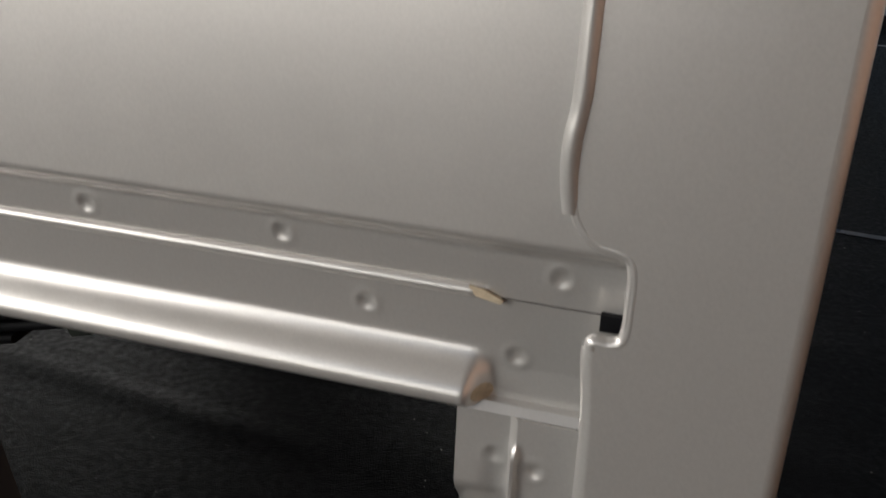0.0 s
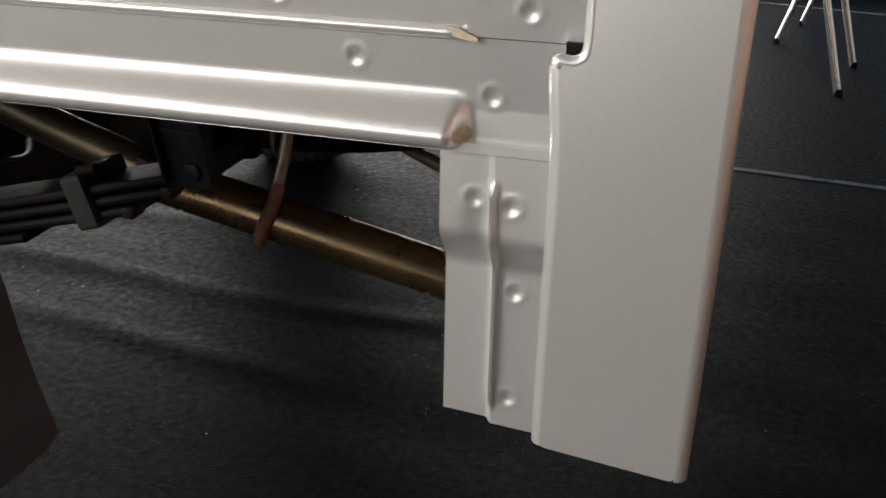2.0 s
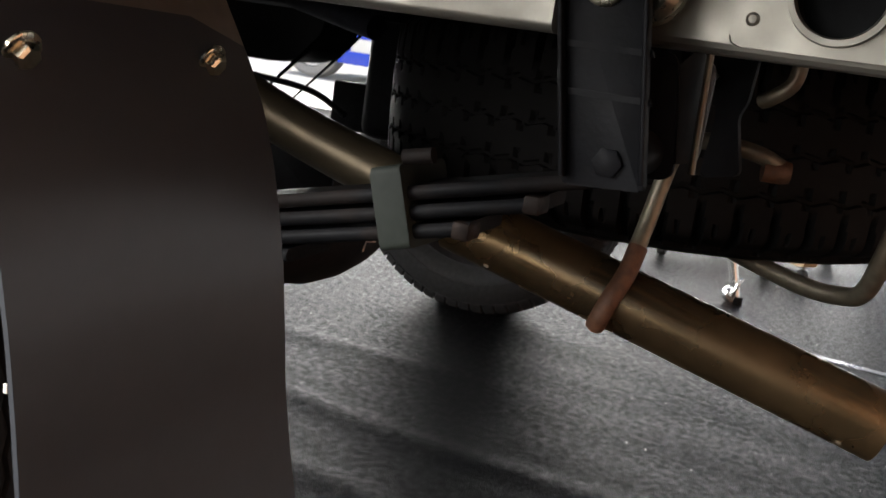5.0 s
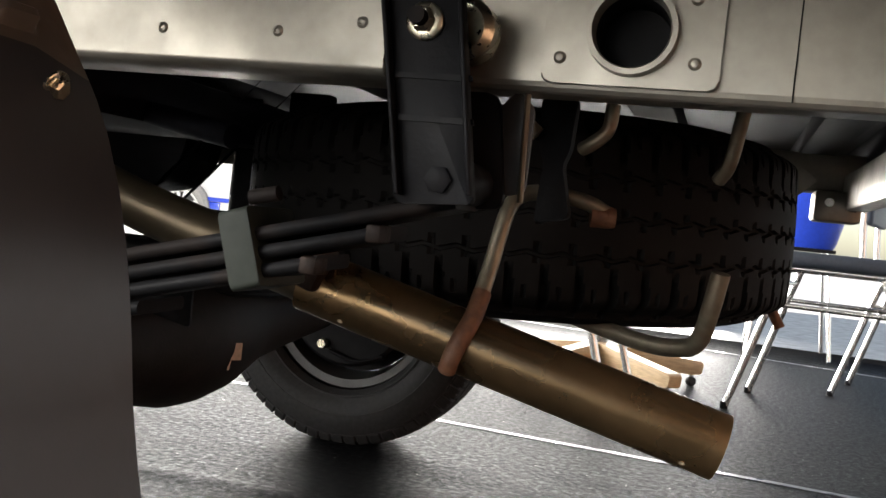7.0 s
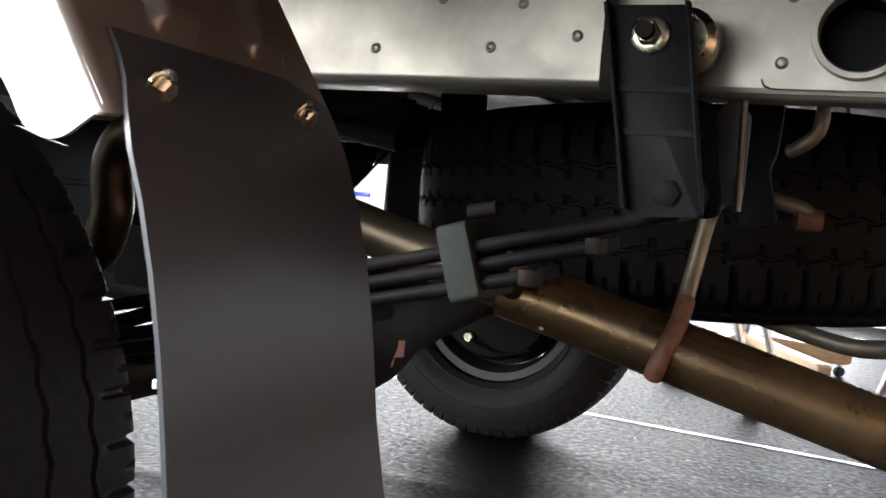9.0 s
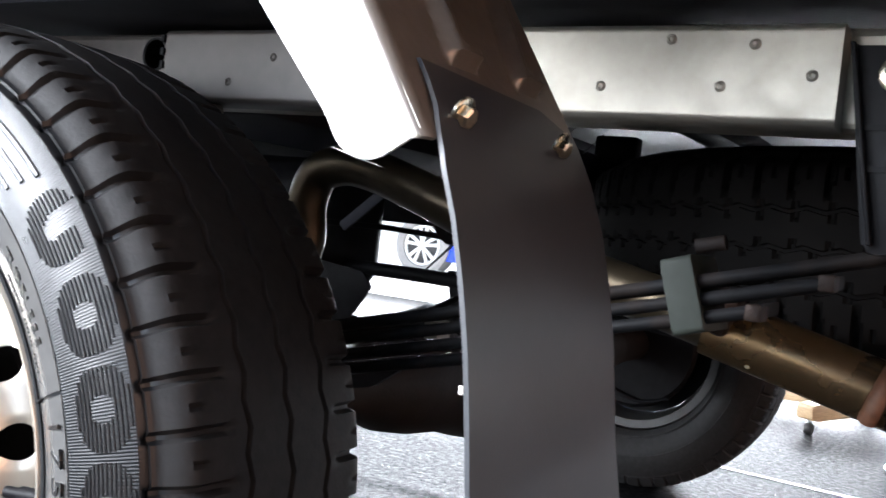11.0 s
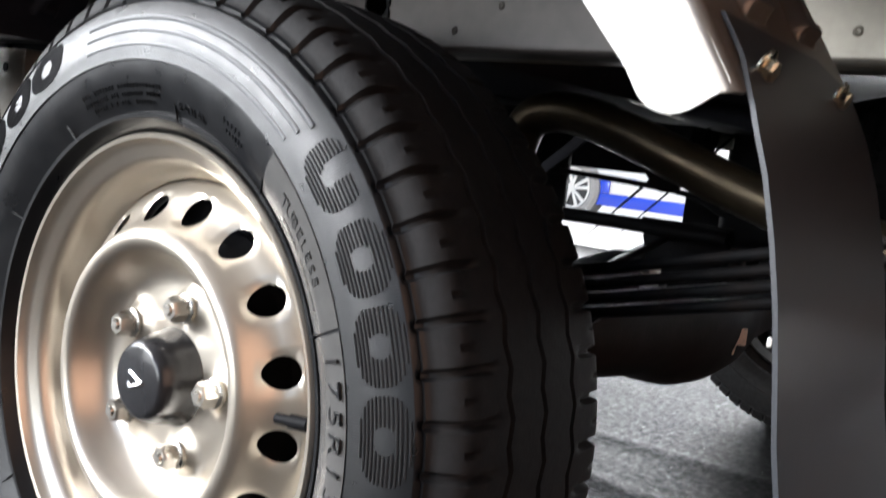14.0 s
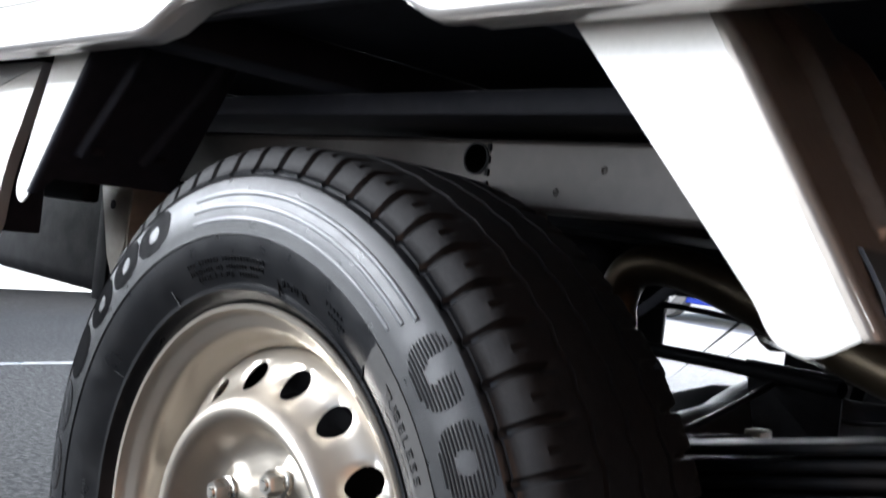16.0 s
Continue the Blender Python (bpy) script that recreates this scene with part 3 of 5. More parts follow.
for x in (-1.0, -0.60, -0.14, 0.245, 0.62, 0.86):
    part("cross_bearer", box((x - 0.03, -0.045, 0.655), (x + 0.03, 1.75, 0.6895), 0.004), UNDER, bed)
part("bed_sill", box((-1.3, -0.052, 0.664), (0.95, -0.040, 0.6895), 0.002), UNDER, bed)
# Added strip that hides the bright gap behind the bed.
part("gap_sill", box((0.935, 0.03, 0.628), (0.952, 1.75, 0.6895), 0.003), UNDER, bed)
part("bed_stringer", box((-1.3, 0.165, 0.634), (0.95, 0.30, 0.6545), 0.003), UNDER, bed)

# frame rails
def rail(name, x0, y0, y1, zb, label):
    ob = part(name, box((x0, y0 + 0.018, zb), (0.94, y1, zb + 0.064), 0.006, 3), RAIL, truck, label)
    return ob


near_rail = rail("frame_rail", 0.002, 0.232, 0.285, 0.5635, "grey painted box-section frame rail with rivet dimples")
far_rail = rail("frame_rail", -1.3, 1.37, 1.44, 0.594, "grey painted box-section frame rail")

rail_front = part("rail_section", box((-1.3, 0.2505, 0.5640), (0.001, 0.2845, 0.6270), 0.005, 3), RAILDARK, near_rail, "dark front section of the rail")


def plate_y(x, z):
    y = 0.219
    if z < 0.567:
        y += 0.004 * ((0.567 - z) / 0.004) ** 2
    if z > 0.6185:
        y += 0.004 * ((z - 0.6185) / 0.004) ** 2
    return y + 0.0005 * noise.noise((x * 12, z * 20, 2.0))


# One plate in two pieces: this end carries the arch's shade as colour.
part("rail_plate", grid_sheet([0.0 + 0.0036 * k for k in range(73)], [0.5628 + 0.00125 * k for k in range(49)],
                              lambda x, z: Vector((x, plate_y(x, z), z)), 0.028), RAILDARK, near_rail, "reinforcing plate behind the wheel, its shade in the colour")
part("rail_plate", grid_sheet([0.2605 + 0.0036 * k for k in range(78)], [0.5628 + 0.00125 * k for k in range(49)],
                              lambda x, z: Vector((x, plate_y(x, z), z)), 0.028), RAIL, near_rail, "grey reinforcing plate with punched dimples")
for dx, dz in ((0.395, 0.583), (0.471, 0.5845), (0.489, 0.610), (0.438, 0.613), (0.523, 0.5915), (0.075, 0.580), (0.12, 0.6)):
    part("punched_dimple", revolve([(0.0, -0.0003), (0.0010, -0.0004), (0.0018, -0.0012), (0.0026, -0.0010), (0.0040, 0.0006)], 16, closed=False), RAIL if dx > 0.26 else RAILDARK, near_rail, m=pose(dx, plate_y(dx, dz), dz))
# rear plate with the tube socket
socket_plate = part("socket_plate", prism(round_poly([(0.622, 0.5685), (0.7185, 0.5685), (0.7185, 0.630), (0.622, 0.630)], 0.006), 0.2445, 0.2485, bev=0.001), RAIL, near_rail,
                    "grey plate riveted to the rail")
for x, z in ((0.632, 0.5825), (0.705, 0.5825), (0.635, 0.6185), (0.703, 0.617)):
    part("rivet", revolve([(0.0, -0.0022), (0.002, -0.0019), (0.0036, 0.0), (0.0, 0.0)], 14, closed=False), RAIL, socket_plate, m=pose(x, 0.2444, z))
socket_tube = part("socket_tube", revolve([(0.0215, -0.008), (0.0245, -0.008), (0.0250, 0.0), (0.0250, 0.04), (0.0205, 0.04), (0.0205, -0.006)], 48), RAIL, socket_plate,
                   m=pose(0.6705, 0.2445, 0.5985))
# Added black cup: the dark depth of the socket put into colour.
part("socket_dark", revolve([(0.0, 0.034), (0.0200, 0.034), (0.0200, 0.004), (0.0204, 0.004), (0.0204, 0.036), (0.0, 0.036)], 32, closed=False), BLACK, socket_tube)
for ob in (near_rail, socket_plate):
    bore(ob, (0.6705, 0.2445, 0.5985), 0.0207, 0.037)
part("rail_seam", box((0.756, 0.2490, 0.566), (0.7568, 0.2500, 0.626)), BLACK, near_rail, smooth=False)
# round hole and weld tab by the wheel
bore(rail_front, (-0.045, 0.25, 0.6085), 0.0135, 0.03)
# Added black cup and ring give the hole its dark inside by colour.
part("hole_dark", revolve([(0.0134, -0.0012), (0.0152, -0.0012), (0.0152, 0.0005), (0.0134, 0.0005), (0.0134, 0.028), (0.0, 0.028)], 32, closed=False), BLACK, near_rail, m=pose(-0.045, 0.25, 0.6085))
for k in range(5):
    part("weld_bead", box((-0.0035, 0.2165, 0.568 + 0.011 * k), (0.0005, 0.2215, 0.5745 + 0.011 * k), 0.0008), BLACK, near_rail)
part("brake_pipe_tab", prism(round_poly([(-0.012, 0.56), (0.016, 0.556), (0.018, 0.574), (0.004, 0.584), (-0.01, 0.58)], 0.003), 0.205, 0.2085, bev=0.0006), ZINC, near_rail)
part("stop_bracket", box((0.022, 0.205, 0.548), (0.055, 0.24, 0.563), 0.003), RAIL, near_rail)


# ---------------------------------------------------------------- wheel arch brackets and mud flap
def arch_bracket(flange, rad, b, c, nrm, plate, label, yf):
    """A folded bracket: a pale flange along the flank and a ribbed plate across the truck, folded along b to c."""
    ob = part("arch_bracket", prism(round_poly(flange, rad, 5), yf, yf + 0.002, bev=0.0006), WHITE, truck, label)
    b, c, nrm = Vector((b[0], 0, b[1])), Vector((c[0], 0, c[1])), Vector((nrm[0], 0, nrm[1]))
    bm = bmesh.new()
    n = 84

    def at(u, y):
        q = b + (c - b) * u
        h = 0.0
        for y0, splay in ((0.0085, 0.15), (0.0730, 0.33)):
            yc = y0 + splay * max(0.0, 0.136 * (0.655 - u))
            ridge = math.exp(-((y - yc) / 0.0050) ** 4) * (1 - sstep(0.672, 0.692, u))
            foot = sstep(0.612, 0.637, u) * (1 - sstep(0.672, 0.692, u)) * sstep(yc - 0.006, yc - 0.001, y) * (1 - sstep(yc + 0.017, yc + 0.022, y))
            h += 0.0078 * max(ridge, foot) * sstep(-0.2, 0.0, u)
        q8 = 0.0062 - min(0.0062, y - yf)
        skew = (math.sqrt(max(0.0, 0.0062 ** 2 - q8 * q8)) + 0.024 * max(0.0, y - yf - 0.0062)) * sstep(-0.3, 0.2, u)
        return Vector((q.x - 0.0022 + skew, y - 0.0009, q.z)) + nrm * h
    ys = [yf + d for d in (0, 0.0001, 0.0004, 0.0009, 0.0017, 0.0027, 0.0039, 0.0053, 0.0069, 0.0087)]
    ys += [ys[-1] + (0.120 - ys[-1]) * k / 96 for k in range(1, 97)]
    front = [[bm.verts.new(at(-0.28 + (1.14 + 0.115 * (1 - sstep(yf + 0.006, yf + 0.018, y))) * i / n, y)) for y in ys] for i in range(n + 1)]
    back = [[bm.verts.new(v.co - nrm * 0.002) for v in r] for r in front]
    for i in range(n):
        for j in range(len(ys) - 1):
            bm.faces.new((front[i][j], front[i][j + 1], front[i + 1][j + 1], front[i + 1][j]))
            bm.faces.new((back[i][j], back[i + 1][j], back[i + 1][j + 1], back[i][j + 1]))
    for i in range(n):
        for j in (0, len(ys) - 1):
            bm.faces.new((front[i][j], front[i + 1][j], back[i + 1][j], back[i][j]))
    for j in range(len(ys) - 1):
        for i in (0, n):
            bm.faces.new((front[i][j], front[i][j + 1], back[i][j + 1], back[i][j]))
    # Plate colour is darker than the flange: shade put into the bracket's silver.
    part("ribbed_plate", bm, plate, ob, "plate with two pressed ribs, its shade put into the colour")
    return ob


rear_bracket = arch_bracket([(0.268, 0.688), (0.268, 0.6485), (0.3805, 0.5225), (0.3900, 0.5070), (0.4055, 0.5030), (0.4280, 0.5175), (0.3460, 0.6450), (0.3460, 0.688)],
                            [0, 0.01, 0.004, 0.009, 0.010, 0.0015, 0.004, 0], (0.3470, 0.645), (0.4300, 0.512), (0.848, 0.53), FENDER,
                            "pale silver folded bracket holding the mud flap", -0.0430)
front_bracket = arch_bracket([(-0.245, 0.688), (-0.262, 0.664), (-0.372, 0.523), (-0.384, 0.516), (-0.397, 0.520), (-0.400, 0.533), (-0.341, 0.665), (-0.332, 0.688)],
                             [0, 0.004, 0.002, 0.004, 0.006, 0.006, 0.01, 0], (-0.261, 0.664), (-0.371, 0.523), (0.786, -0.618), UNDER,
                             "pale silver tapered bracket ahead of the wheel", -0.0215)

FLAPX = [(0.556, 0.4065), (0.530, 0.4245), (0.510, 0.4345), (0.485, 0.4435), (0.460, 0.4500), (0.435, 0.4552), (0.410, 0.4590), (0.380, 0.4630),
         (0.350, 0.4690), (0.320, 0.4765), (0.291, 0.4830)]


def flap_x(z):
    for (z0, x0), (z1, x1) in zip(FLAPX, FLAPX[1:]):
        if z >= z1:
            t = (z0 - z) / (z0 - z1)
            return x0 + (x1 - x0) * t
    return FLAPX[-1][1]


bm = bmesh.new()
nu, nv = 40, 20
def flap_pt(u, v, off):
    top = 0.549 - 0.0035 * v
    z = top + (0.291 - top) * u
    y0 = -0.0405 + 0.013 * sstep(0.500, 0.549, z)
    y = y0 + (0.119 - y0) * v
    if u > 0.9:
        z += 0.006 * max(0, (abs(v - 0.5) - 0.42) / 0.08)
    dish = 0.0025 * math.sin(math.pi * v) * sstep(0.1, 0.6, u)
    return Vector((flap_x(z) + off - dish, y, z))
f1 = [[bm.verts.new(flap_pt(i / nu, j / nv, 0.0024)) for j in range(nv + 1)] for i in range(nu + 1)]
f0 = [[bm.verts.new(flap_pt(i / nu, j / nv, 0.0002)) for j in range(nv + 1)] for i in range(nu + 1)]
for i in range(nu):
    for j in range(nv):
        bm.faces.new((f1[i][j], f1[i][j + 1], f1[i + 1][j + 1], f1[i + 1][j]))
        bm.faces.new((f0[i][j], f0[i + 1][j], f0[i + 1][j + 1], f0[i][j + 1]))
for i in range(nu):
    for j in (0, nv):
        bm.faces.new((f1[i][j], f1[i + 1][j], f0[i + 1][j], f0[i][j]))
for j in range(nv):
    for i in (0, nu):
        bm.faces.new((f1[i][j], f1[i][j + 1], f0[i][j + 1], f0[i][j]))
flap = part("mud_flap", bm, FLAP, truck, "black rubber mud flap hung by two screws")
for y in (-0.0145, 0.0885):
    turn = pose(flap_x(0.5285) + 0.0032, y, 0.5285, 0, 0, 90) @ pose(0, 0, 0, 24, 0, 0)
    sc = part("flap_screw", washer(0.0078, 0.002, 0.0016), ZINC, flap, "zinc-plated screw and washer", m=turn)
    part("screw_head", hexbolt(0.0050, 0.0045), ZINC, sc, m=pose(0, -0.0014, 0))
part("flap_nick", box((0.4555, -0.0408, 0.419), (0.4575, -0.0396, 0.4225), 0.0004), WHITE, flap)

# ---------------------------------------------------------------- leaf spring, shackle
spring = part("leaf_spring", bmesh.new(), LEAF, truck, "dark steel leaf spring pack")


def leaf_z(x, k):
    return (0.352 + 0.228 * abs(x) * sstep(0, 0.05, abs(x)) + 0.03 * x * x) - 0.0112 * k


for k, (x0, x1) in enumerate(((-0.58, 0.590), (-0.56, 0.548), (-0.42, 0.512), (-0.30, 0.40))):
    bm = bmesh.new()
    rings = []
    nx = 60
    for i in range(nx + 1):
        x = x0 + (x1 - x0) * i / nx
        z = leaf_z(x, k)
        w = 0.026
        pts = []
        for a in range(12):
            an = 2 * math.pi * a / 12
            pts.append(Vector((x, 0.2375 + math.copysign(w - 0.0045, math.cos(an)) + 0.0045 * math.cos(an), z + 0.0046 * math.sin(an))))
        rings.append(pts)
    add_rings(bm, rings)
    leaf = part("leaf", bm, LEAF, spring)
    if k == 1:
        part("leaf_tip", box((0.540, 0.2110, leaf_z(0.545, 1) - 0.0052), (0.5495, 0.2300, leaf_z(0.545, 1) + 0.0052), 0.002), DARKRUST, leaf, "oily rusty leaf end pad")
    if k == 2:
        part("leaf_tip", box((0.502, 0.2110, leaf_z(0.505, 2) - 0.0056), (0.5125, 0.2300, leaf_z(0.505, 2) + 0.0048), 0.002), DARKRUST, leaf, "oily rusty leaf end pad")
m = pose(0.466, 0.2, 0.4570, 0, -17, 0)
clip = part("spring_clip", prism(round_poly([(0.2065, -0.0235), (0.2685, -0.0235), (0.2685, 0.0235), (0.2065, 0.0235)], 0.004), -0.0095, 0.0095, "x", bev=0.001),
            CLIP, spring, "grey-green steel clip round the leaves", m=m @ pose(0, -0.2, 0))
bm = bmesh.new()
add_tube(bm, [(0.472, 0.205, 0.487), (0.489, 0.205, 0.491)], 0.0045, sides=10, curved=False)
part("clip_bolt", bm, LEAF, spring)
for x in (-0.045, 0.045):
    bm = bmesh.new()
    add_tube(bm, [(x, 0.203, 0.25), (x, 0.203, 0.37), (x, 0.215, 0.385), (x, 0.262, 0.385), (x, 0.273, 0.37), (x, 0.273, 0.25)], 0.006, sides=8)
    part("u_bolt", bm, BLACK, spring)
part("spring_seat", box((-0.075, 0.19, 0.305), (0.075, 0.285, 0.322), 0.003), BLACK, spring)
bm = revolve([(0.007, -0.031), (0.0125, -0.031), (0.0125, 0.031), (0.007, 0.031)], 28)
part("spring_eye", bm, LEAF, spring, m=pose(0.587, 0.224, 0.5075))

shackle = part("shackle", prism(round_poly([(0.548, 0.602), (0.590, 0.602), (0.6065, 0.495), (0.5655, 0.492)], 0.003), 0.1865, 0.1925, bev=0.0012), BLACK, truck,
               "black steel spring shackle with a zinc bolt")
part("shackle_flange", prism([(0.5470, 0.6025), (0.5495, 0.6025), (0.5685, 0.4965), (0.5660, 0.4965)], 0.1785, 0.1863, bev=0.0008), BLACK, shackle)
part("shackle_flange", prism([(0.5885, 0.6025), (0.5910, 0.6025), (0.6070, 0.4990), (0.6045, 0.4990)], 0.1785, 0.1863, bev=0.0008), BLACK, shackle)
part("eye_plate", prism(round_poly([(0.588, 0.500), (0.616, 0.506), (0.617, 0.556), (0.606, 0.566), (0.594, 0.552)], 0.004), 0.2640, 0.2680, bev=0.0008), RAILDARK, shackle, "rusty brown plate behind the shackle")
part("shackle_link", prism(round_poly([(0.555, 0.562), (0.597, 0.562), (0.6065, 0.495), (0.5655, 0.492)], 0.008), 0.2560, 0.2620, bev=0.0012), BLACK, shackle)
part("shackle_web", prism([(0.5455, 0.604), (0.5495, 0.604), (0.5660, 0.497), (0.5620, 0.497)], 0.1930, 0.2480), BLACK, shackle, m=pose(0, 0, 0))
part("shackle_rib", prism([(0.5545, 0.560), (0.599, 0.560), (0.6, 0.557), (0.555, 0.557)], 0.1850, 0.1870), BLACK, shackle)
part("shackle_rib", prism([(0.5585, 0.538), (0.602, 0.538), (0.603, 0.535), (0.559, 0.535)], 0.1850, 0.1870), BLACK, shackle)
top = part("shackle_bolt", washer(0.0100, 0.004, 0.003), ZINC, shackle, "bright zinc washer and nut", m=pose(0.5715, 0.1862, 0.5865))
part("nut", hexbolt(0.0066, 0.007), ZINC, top, m=pose(0, -0.0028, 0))
bm = bmesh.new()
add_tube(bm, [(0, -0.010, 0), (0, -0.017, 0)], 0.0046, sides=12, curved=False)
part("bolt_end", bm, LEAF, top)
part("shackle_bush", revolve([(0.0, -0.005), (0.013, -0.005), (0.0175, 0.0), (0.0175, 0.016), (0.0, 0.016)], 32, closed=False), ZINC, shackle, m=pose(0.5835, 0.214, 0.5895))
part("lower_pin", hexbolt(0.0075, 0.003), BLACK, shackle, m=pose(0.587, 0.186, 0.506))
bm = bmesh.new()
add_tube(bm, [(0.6125, 0.262, 0.566), (0.6135, 0.262, 0.53), (0.6145, 0.262, 0.500)], 0.0019, sides=8)
part("shackle_rod", bm, ROD, shackle)
# ---------------------------------------------------------------- exhaust
exhaust = part("exhaust", tube([(-0.75, 0.42, 0.39), (-0.30, 0.41, 0.39), (-0.06, 0.39, 0.395), (0.020, 0.383, 0.412), (0.044, 0.38, 0.452), (0.0415, 0.38, 0.492), (0.053, 0.38, 0.5205), (0.078, 0.379, 0.5300),
                                (0.112, 0.378, 0.5285), (0.170, 0.374, 0.5125), (0.30, 0.366, 0.4690), (0.44, 0.345, 0.437), (0.48, 0.338, 0.427)], 0.0195, sides=20, n=8), PIPE, truck,
               "brownish aluminised exhaust pipe over the axle")
tail_a, tail_b = Vector((0.452, 0.337, 0.434)), Vector((0.7425, 0.369, 0.3560))
tail = part("tail_pipe", tube([tail_a, tail_a.lerp(tail_b, 0.33), tail_a.lerp(tail_b, 0.66), tail_b], 0.0225, sides=32, inner=0.0208, n=6), BRASS, exhaust,
            "brass-toned open tail pipe")
q = Vector((0, 1, 0)).rotation_difference(tail_b - tail_a).to_matrix().to_4x4()
for t, dz in ((0.12, 0.0222), (0.93, 0.0222)):
    p = tail_a.lerp(tail_b, t)
    part("weld_spot", revolve([(0.0, -0.0012), (0.0011, -0.0009), (0.0019, 0.0005), (0.0, 0.0005)], 10, closed=False), PRIMER, exhaust,
         m=Matrix.Translation(p) @ q @ pose(0, 0, 0, 0, 150, 0) @ pose(0, 0, dz, 90, 0, 0))
part("pipe_collar", box((-0.013, -0.012, -0.016), (0.013, 0.012, 0.016), 0.004), DARKRUST, exhaust, m=pose(0.462, 0.318, 0.446, 0, 20, 0))
hanger = part("exhaust_hanger", tube([(0.576, 0.333, 0.423), (0.580, 0.350, 0.457), (0.5855, 0.360, 0.4955), (0.593, 0.368, 0.5085), (0.610, 0.374, 0.5115), (0.636, 0.380, 0.508), (0.652, 0.386, 0.5005)],
                                     0.0056, sides=12), ROD, truck, "bent rusty exhaust hanger rod")
part("hanger_end", tube([(0.5635, 0.3265, 0.3865), (0.567, 0.3225, 0.396), (0.5715, 0.3245, 0.409), (0.576, 0.333, 0.423), (0.5785, 0.342, 0.440)], 0.0064, sides=12), RUST, hanger, "rusty welded end of the hanger rod")
part("rubber_strap", prism(round_poly([(0.604, 0.575), (0.628, 0.575), (0.626, 0.540), (0.622, 0.530), (0.630, 0.495), (0.606, 0.490), (0.609, 0.530), (0.604, 0.545)], 0.004),
                           0.348, 0.362, bev=0.002), BLACK, hanger, "black rubber exhaust strap")
part("stub_cap", revolve([(0.0, -0.001), (0.007, -0.001), (0.0078, 0.004), (0.0078, 0.016), (0.0, 0.016)], 16, closed=False), RUST, hanger, m=pose(0.655, 0.387, 0.499, 0, 0, 105))
bm = bmesh.new()
add_tube(bm, [(0.604, 0.345, 0.549), (0.596, 0.345, 0.555), (0.592, 0.345, 0.5535)], 0.0052, sides=10)
part("strap_pin", bm, ROD, hanger)
bm = bmesh.new()
add_tube(bm, [(0.652, 0.345, 0.572), (0.650, 0.345, 0.555), (0.640, 0.345, 0.545), (0.634, 0.35, 0.542)], 0.0048, sides=10)
part("strap_hook", bm, ROD, hanger)

# ---------------------------------------------------------------- rear axle
axle = part("rear_axle", tube([(0, 0.10, 0.29), (0, 0.62, 0.29)], 0.034, sides=24, curved=False), AXLEBROWN, truck, "dark rear axle with its differential housing")
bm = tube([(0, 1.05, 0.29), (0, 1.60, 0.29)], 0.034, sides=24, curved=False)
part("axle_tube", bm, AXLEBROWN, axle)
prof = [(0.034, 0.50), (0.045, 0.56), (0.060, 0.60), (0.071, 0.66), (0.077, 0.74), (0.090, 0.79), (0.103, 0.85), (0.105, 0.90), (0.099, 0.96), (0.085, 1.02), (0.070, 1.08), (0.055, 1.22), (0.040, 1.40)]
part("differential", revolve(prof, 40, closed=False), AXLEBROWN, axle, "black differential housing", m=pose(0, 0, 0.29))
part("diff_nose", revolve([(0.085, 0.0), (0.078, 0.06), (0.05, 0.13), (0.035, 0.20), (0.0, 0.20)], 32, closed=False), BLACK, axle, m=pose(-0.04, 0.88, 0.29, 0, 0, 90))
part("diff_flange", revolve([(0.096, -0.008), (0.106, -0.008), (0.106, 0.008), (0.096, 0.008)], 40), BLACK, axle, m=pose(0.0, 0.88, 0.29, 0, 0, 90))
for k in range(10):
    a = 2 * math.pi * k / 10
    part("diff_bolt", hexbolt(0.006, 0.006), BLACK, axle, m=pose(0.008, 0.88 + 0.100 * math.cos(a), 0.29 + 0.100 * math.sin(a), 0, 0, 90))
part("paper_tag", box((-0.011, -0.0007, -0.012), (0.011, 0.0007, 0.012), 0.0005), TAG, axle, "orange-brown paper tag", m=pose(0.103, 0.892, 0.274, 0, 0, 50))
part("tag_string", tube([(0.0995, 0.890, 0.262), (0.0985, 0.887, 0.248)], 0.0014, sides=6, curved=False), TAG, axle)
bm = bmesh.new()
add_tube(bm, [(0.02, 0.20, 0.335), (0.06, 0.32, 0.345), (0.075, 0.5, 0.37), (0.07, 0.7, 0.41), (0.03, 0.82, 0.405)], 0.004, sides=8)
add_tube(bm, [(0.05, 0.82, 0.36), (0.10, 0.95, 0.35), (0.06, 1.2, 0.335), (0.03, 1.5, 0.33)], 0.004, sides=8)
part("brake_pipe", bm, BLACK, axle)
part("brake_hose", tube([(0.05, 0.30, 0.335), (0.13, 0.34, 0.375), (0.18, 0.42, 0.385), (0.15, 0.52, 0.36), (0.09, 0.60, 0.35)], 0.0055, sides=10), BLACK, axle, "black rubber brake hose")
part("hose_clip", box((0.172, 0.408, 0.377), (0.188, 0.432, 0.395), 0.002), RAIL, axle)
part("axle_bracket", prism(round_poly([(0.03, 0.30), (0.10, 0.315), (0.155, 0.355), (0.14, 0.375), (0.06, 0.345), (0.03, 0.34)], 0.006), 0.44, 0.448, bev=0.001), BLACK, axle)
part("propeller_shaft", tube([(-0.24, 0.88, 0.30), (-1.2, 0.88, 0.40)], 0.030, sides=20, curved=False), BLACK, axle)

# silencer and air tank inside the frame
muffler = part("muffler", box((-0.52, 0.60, 0.380), (-0.130, 0.80, 0.555), 0.04, 4), BLACK, truck, "black exhaust silencer box ahead of the axle")
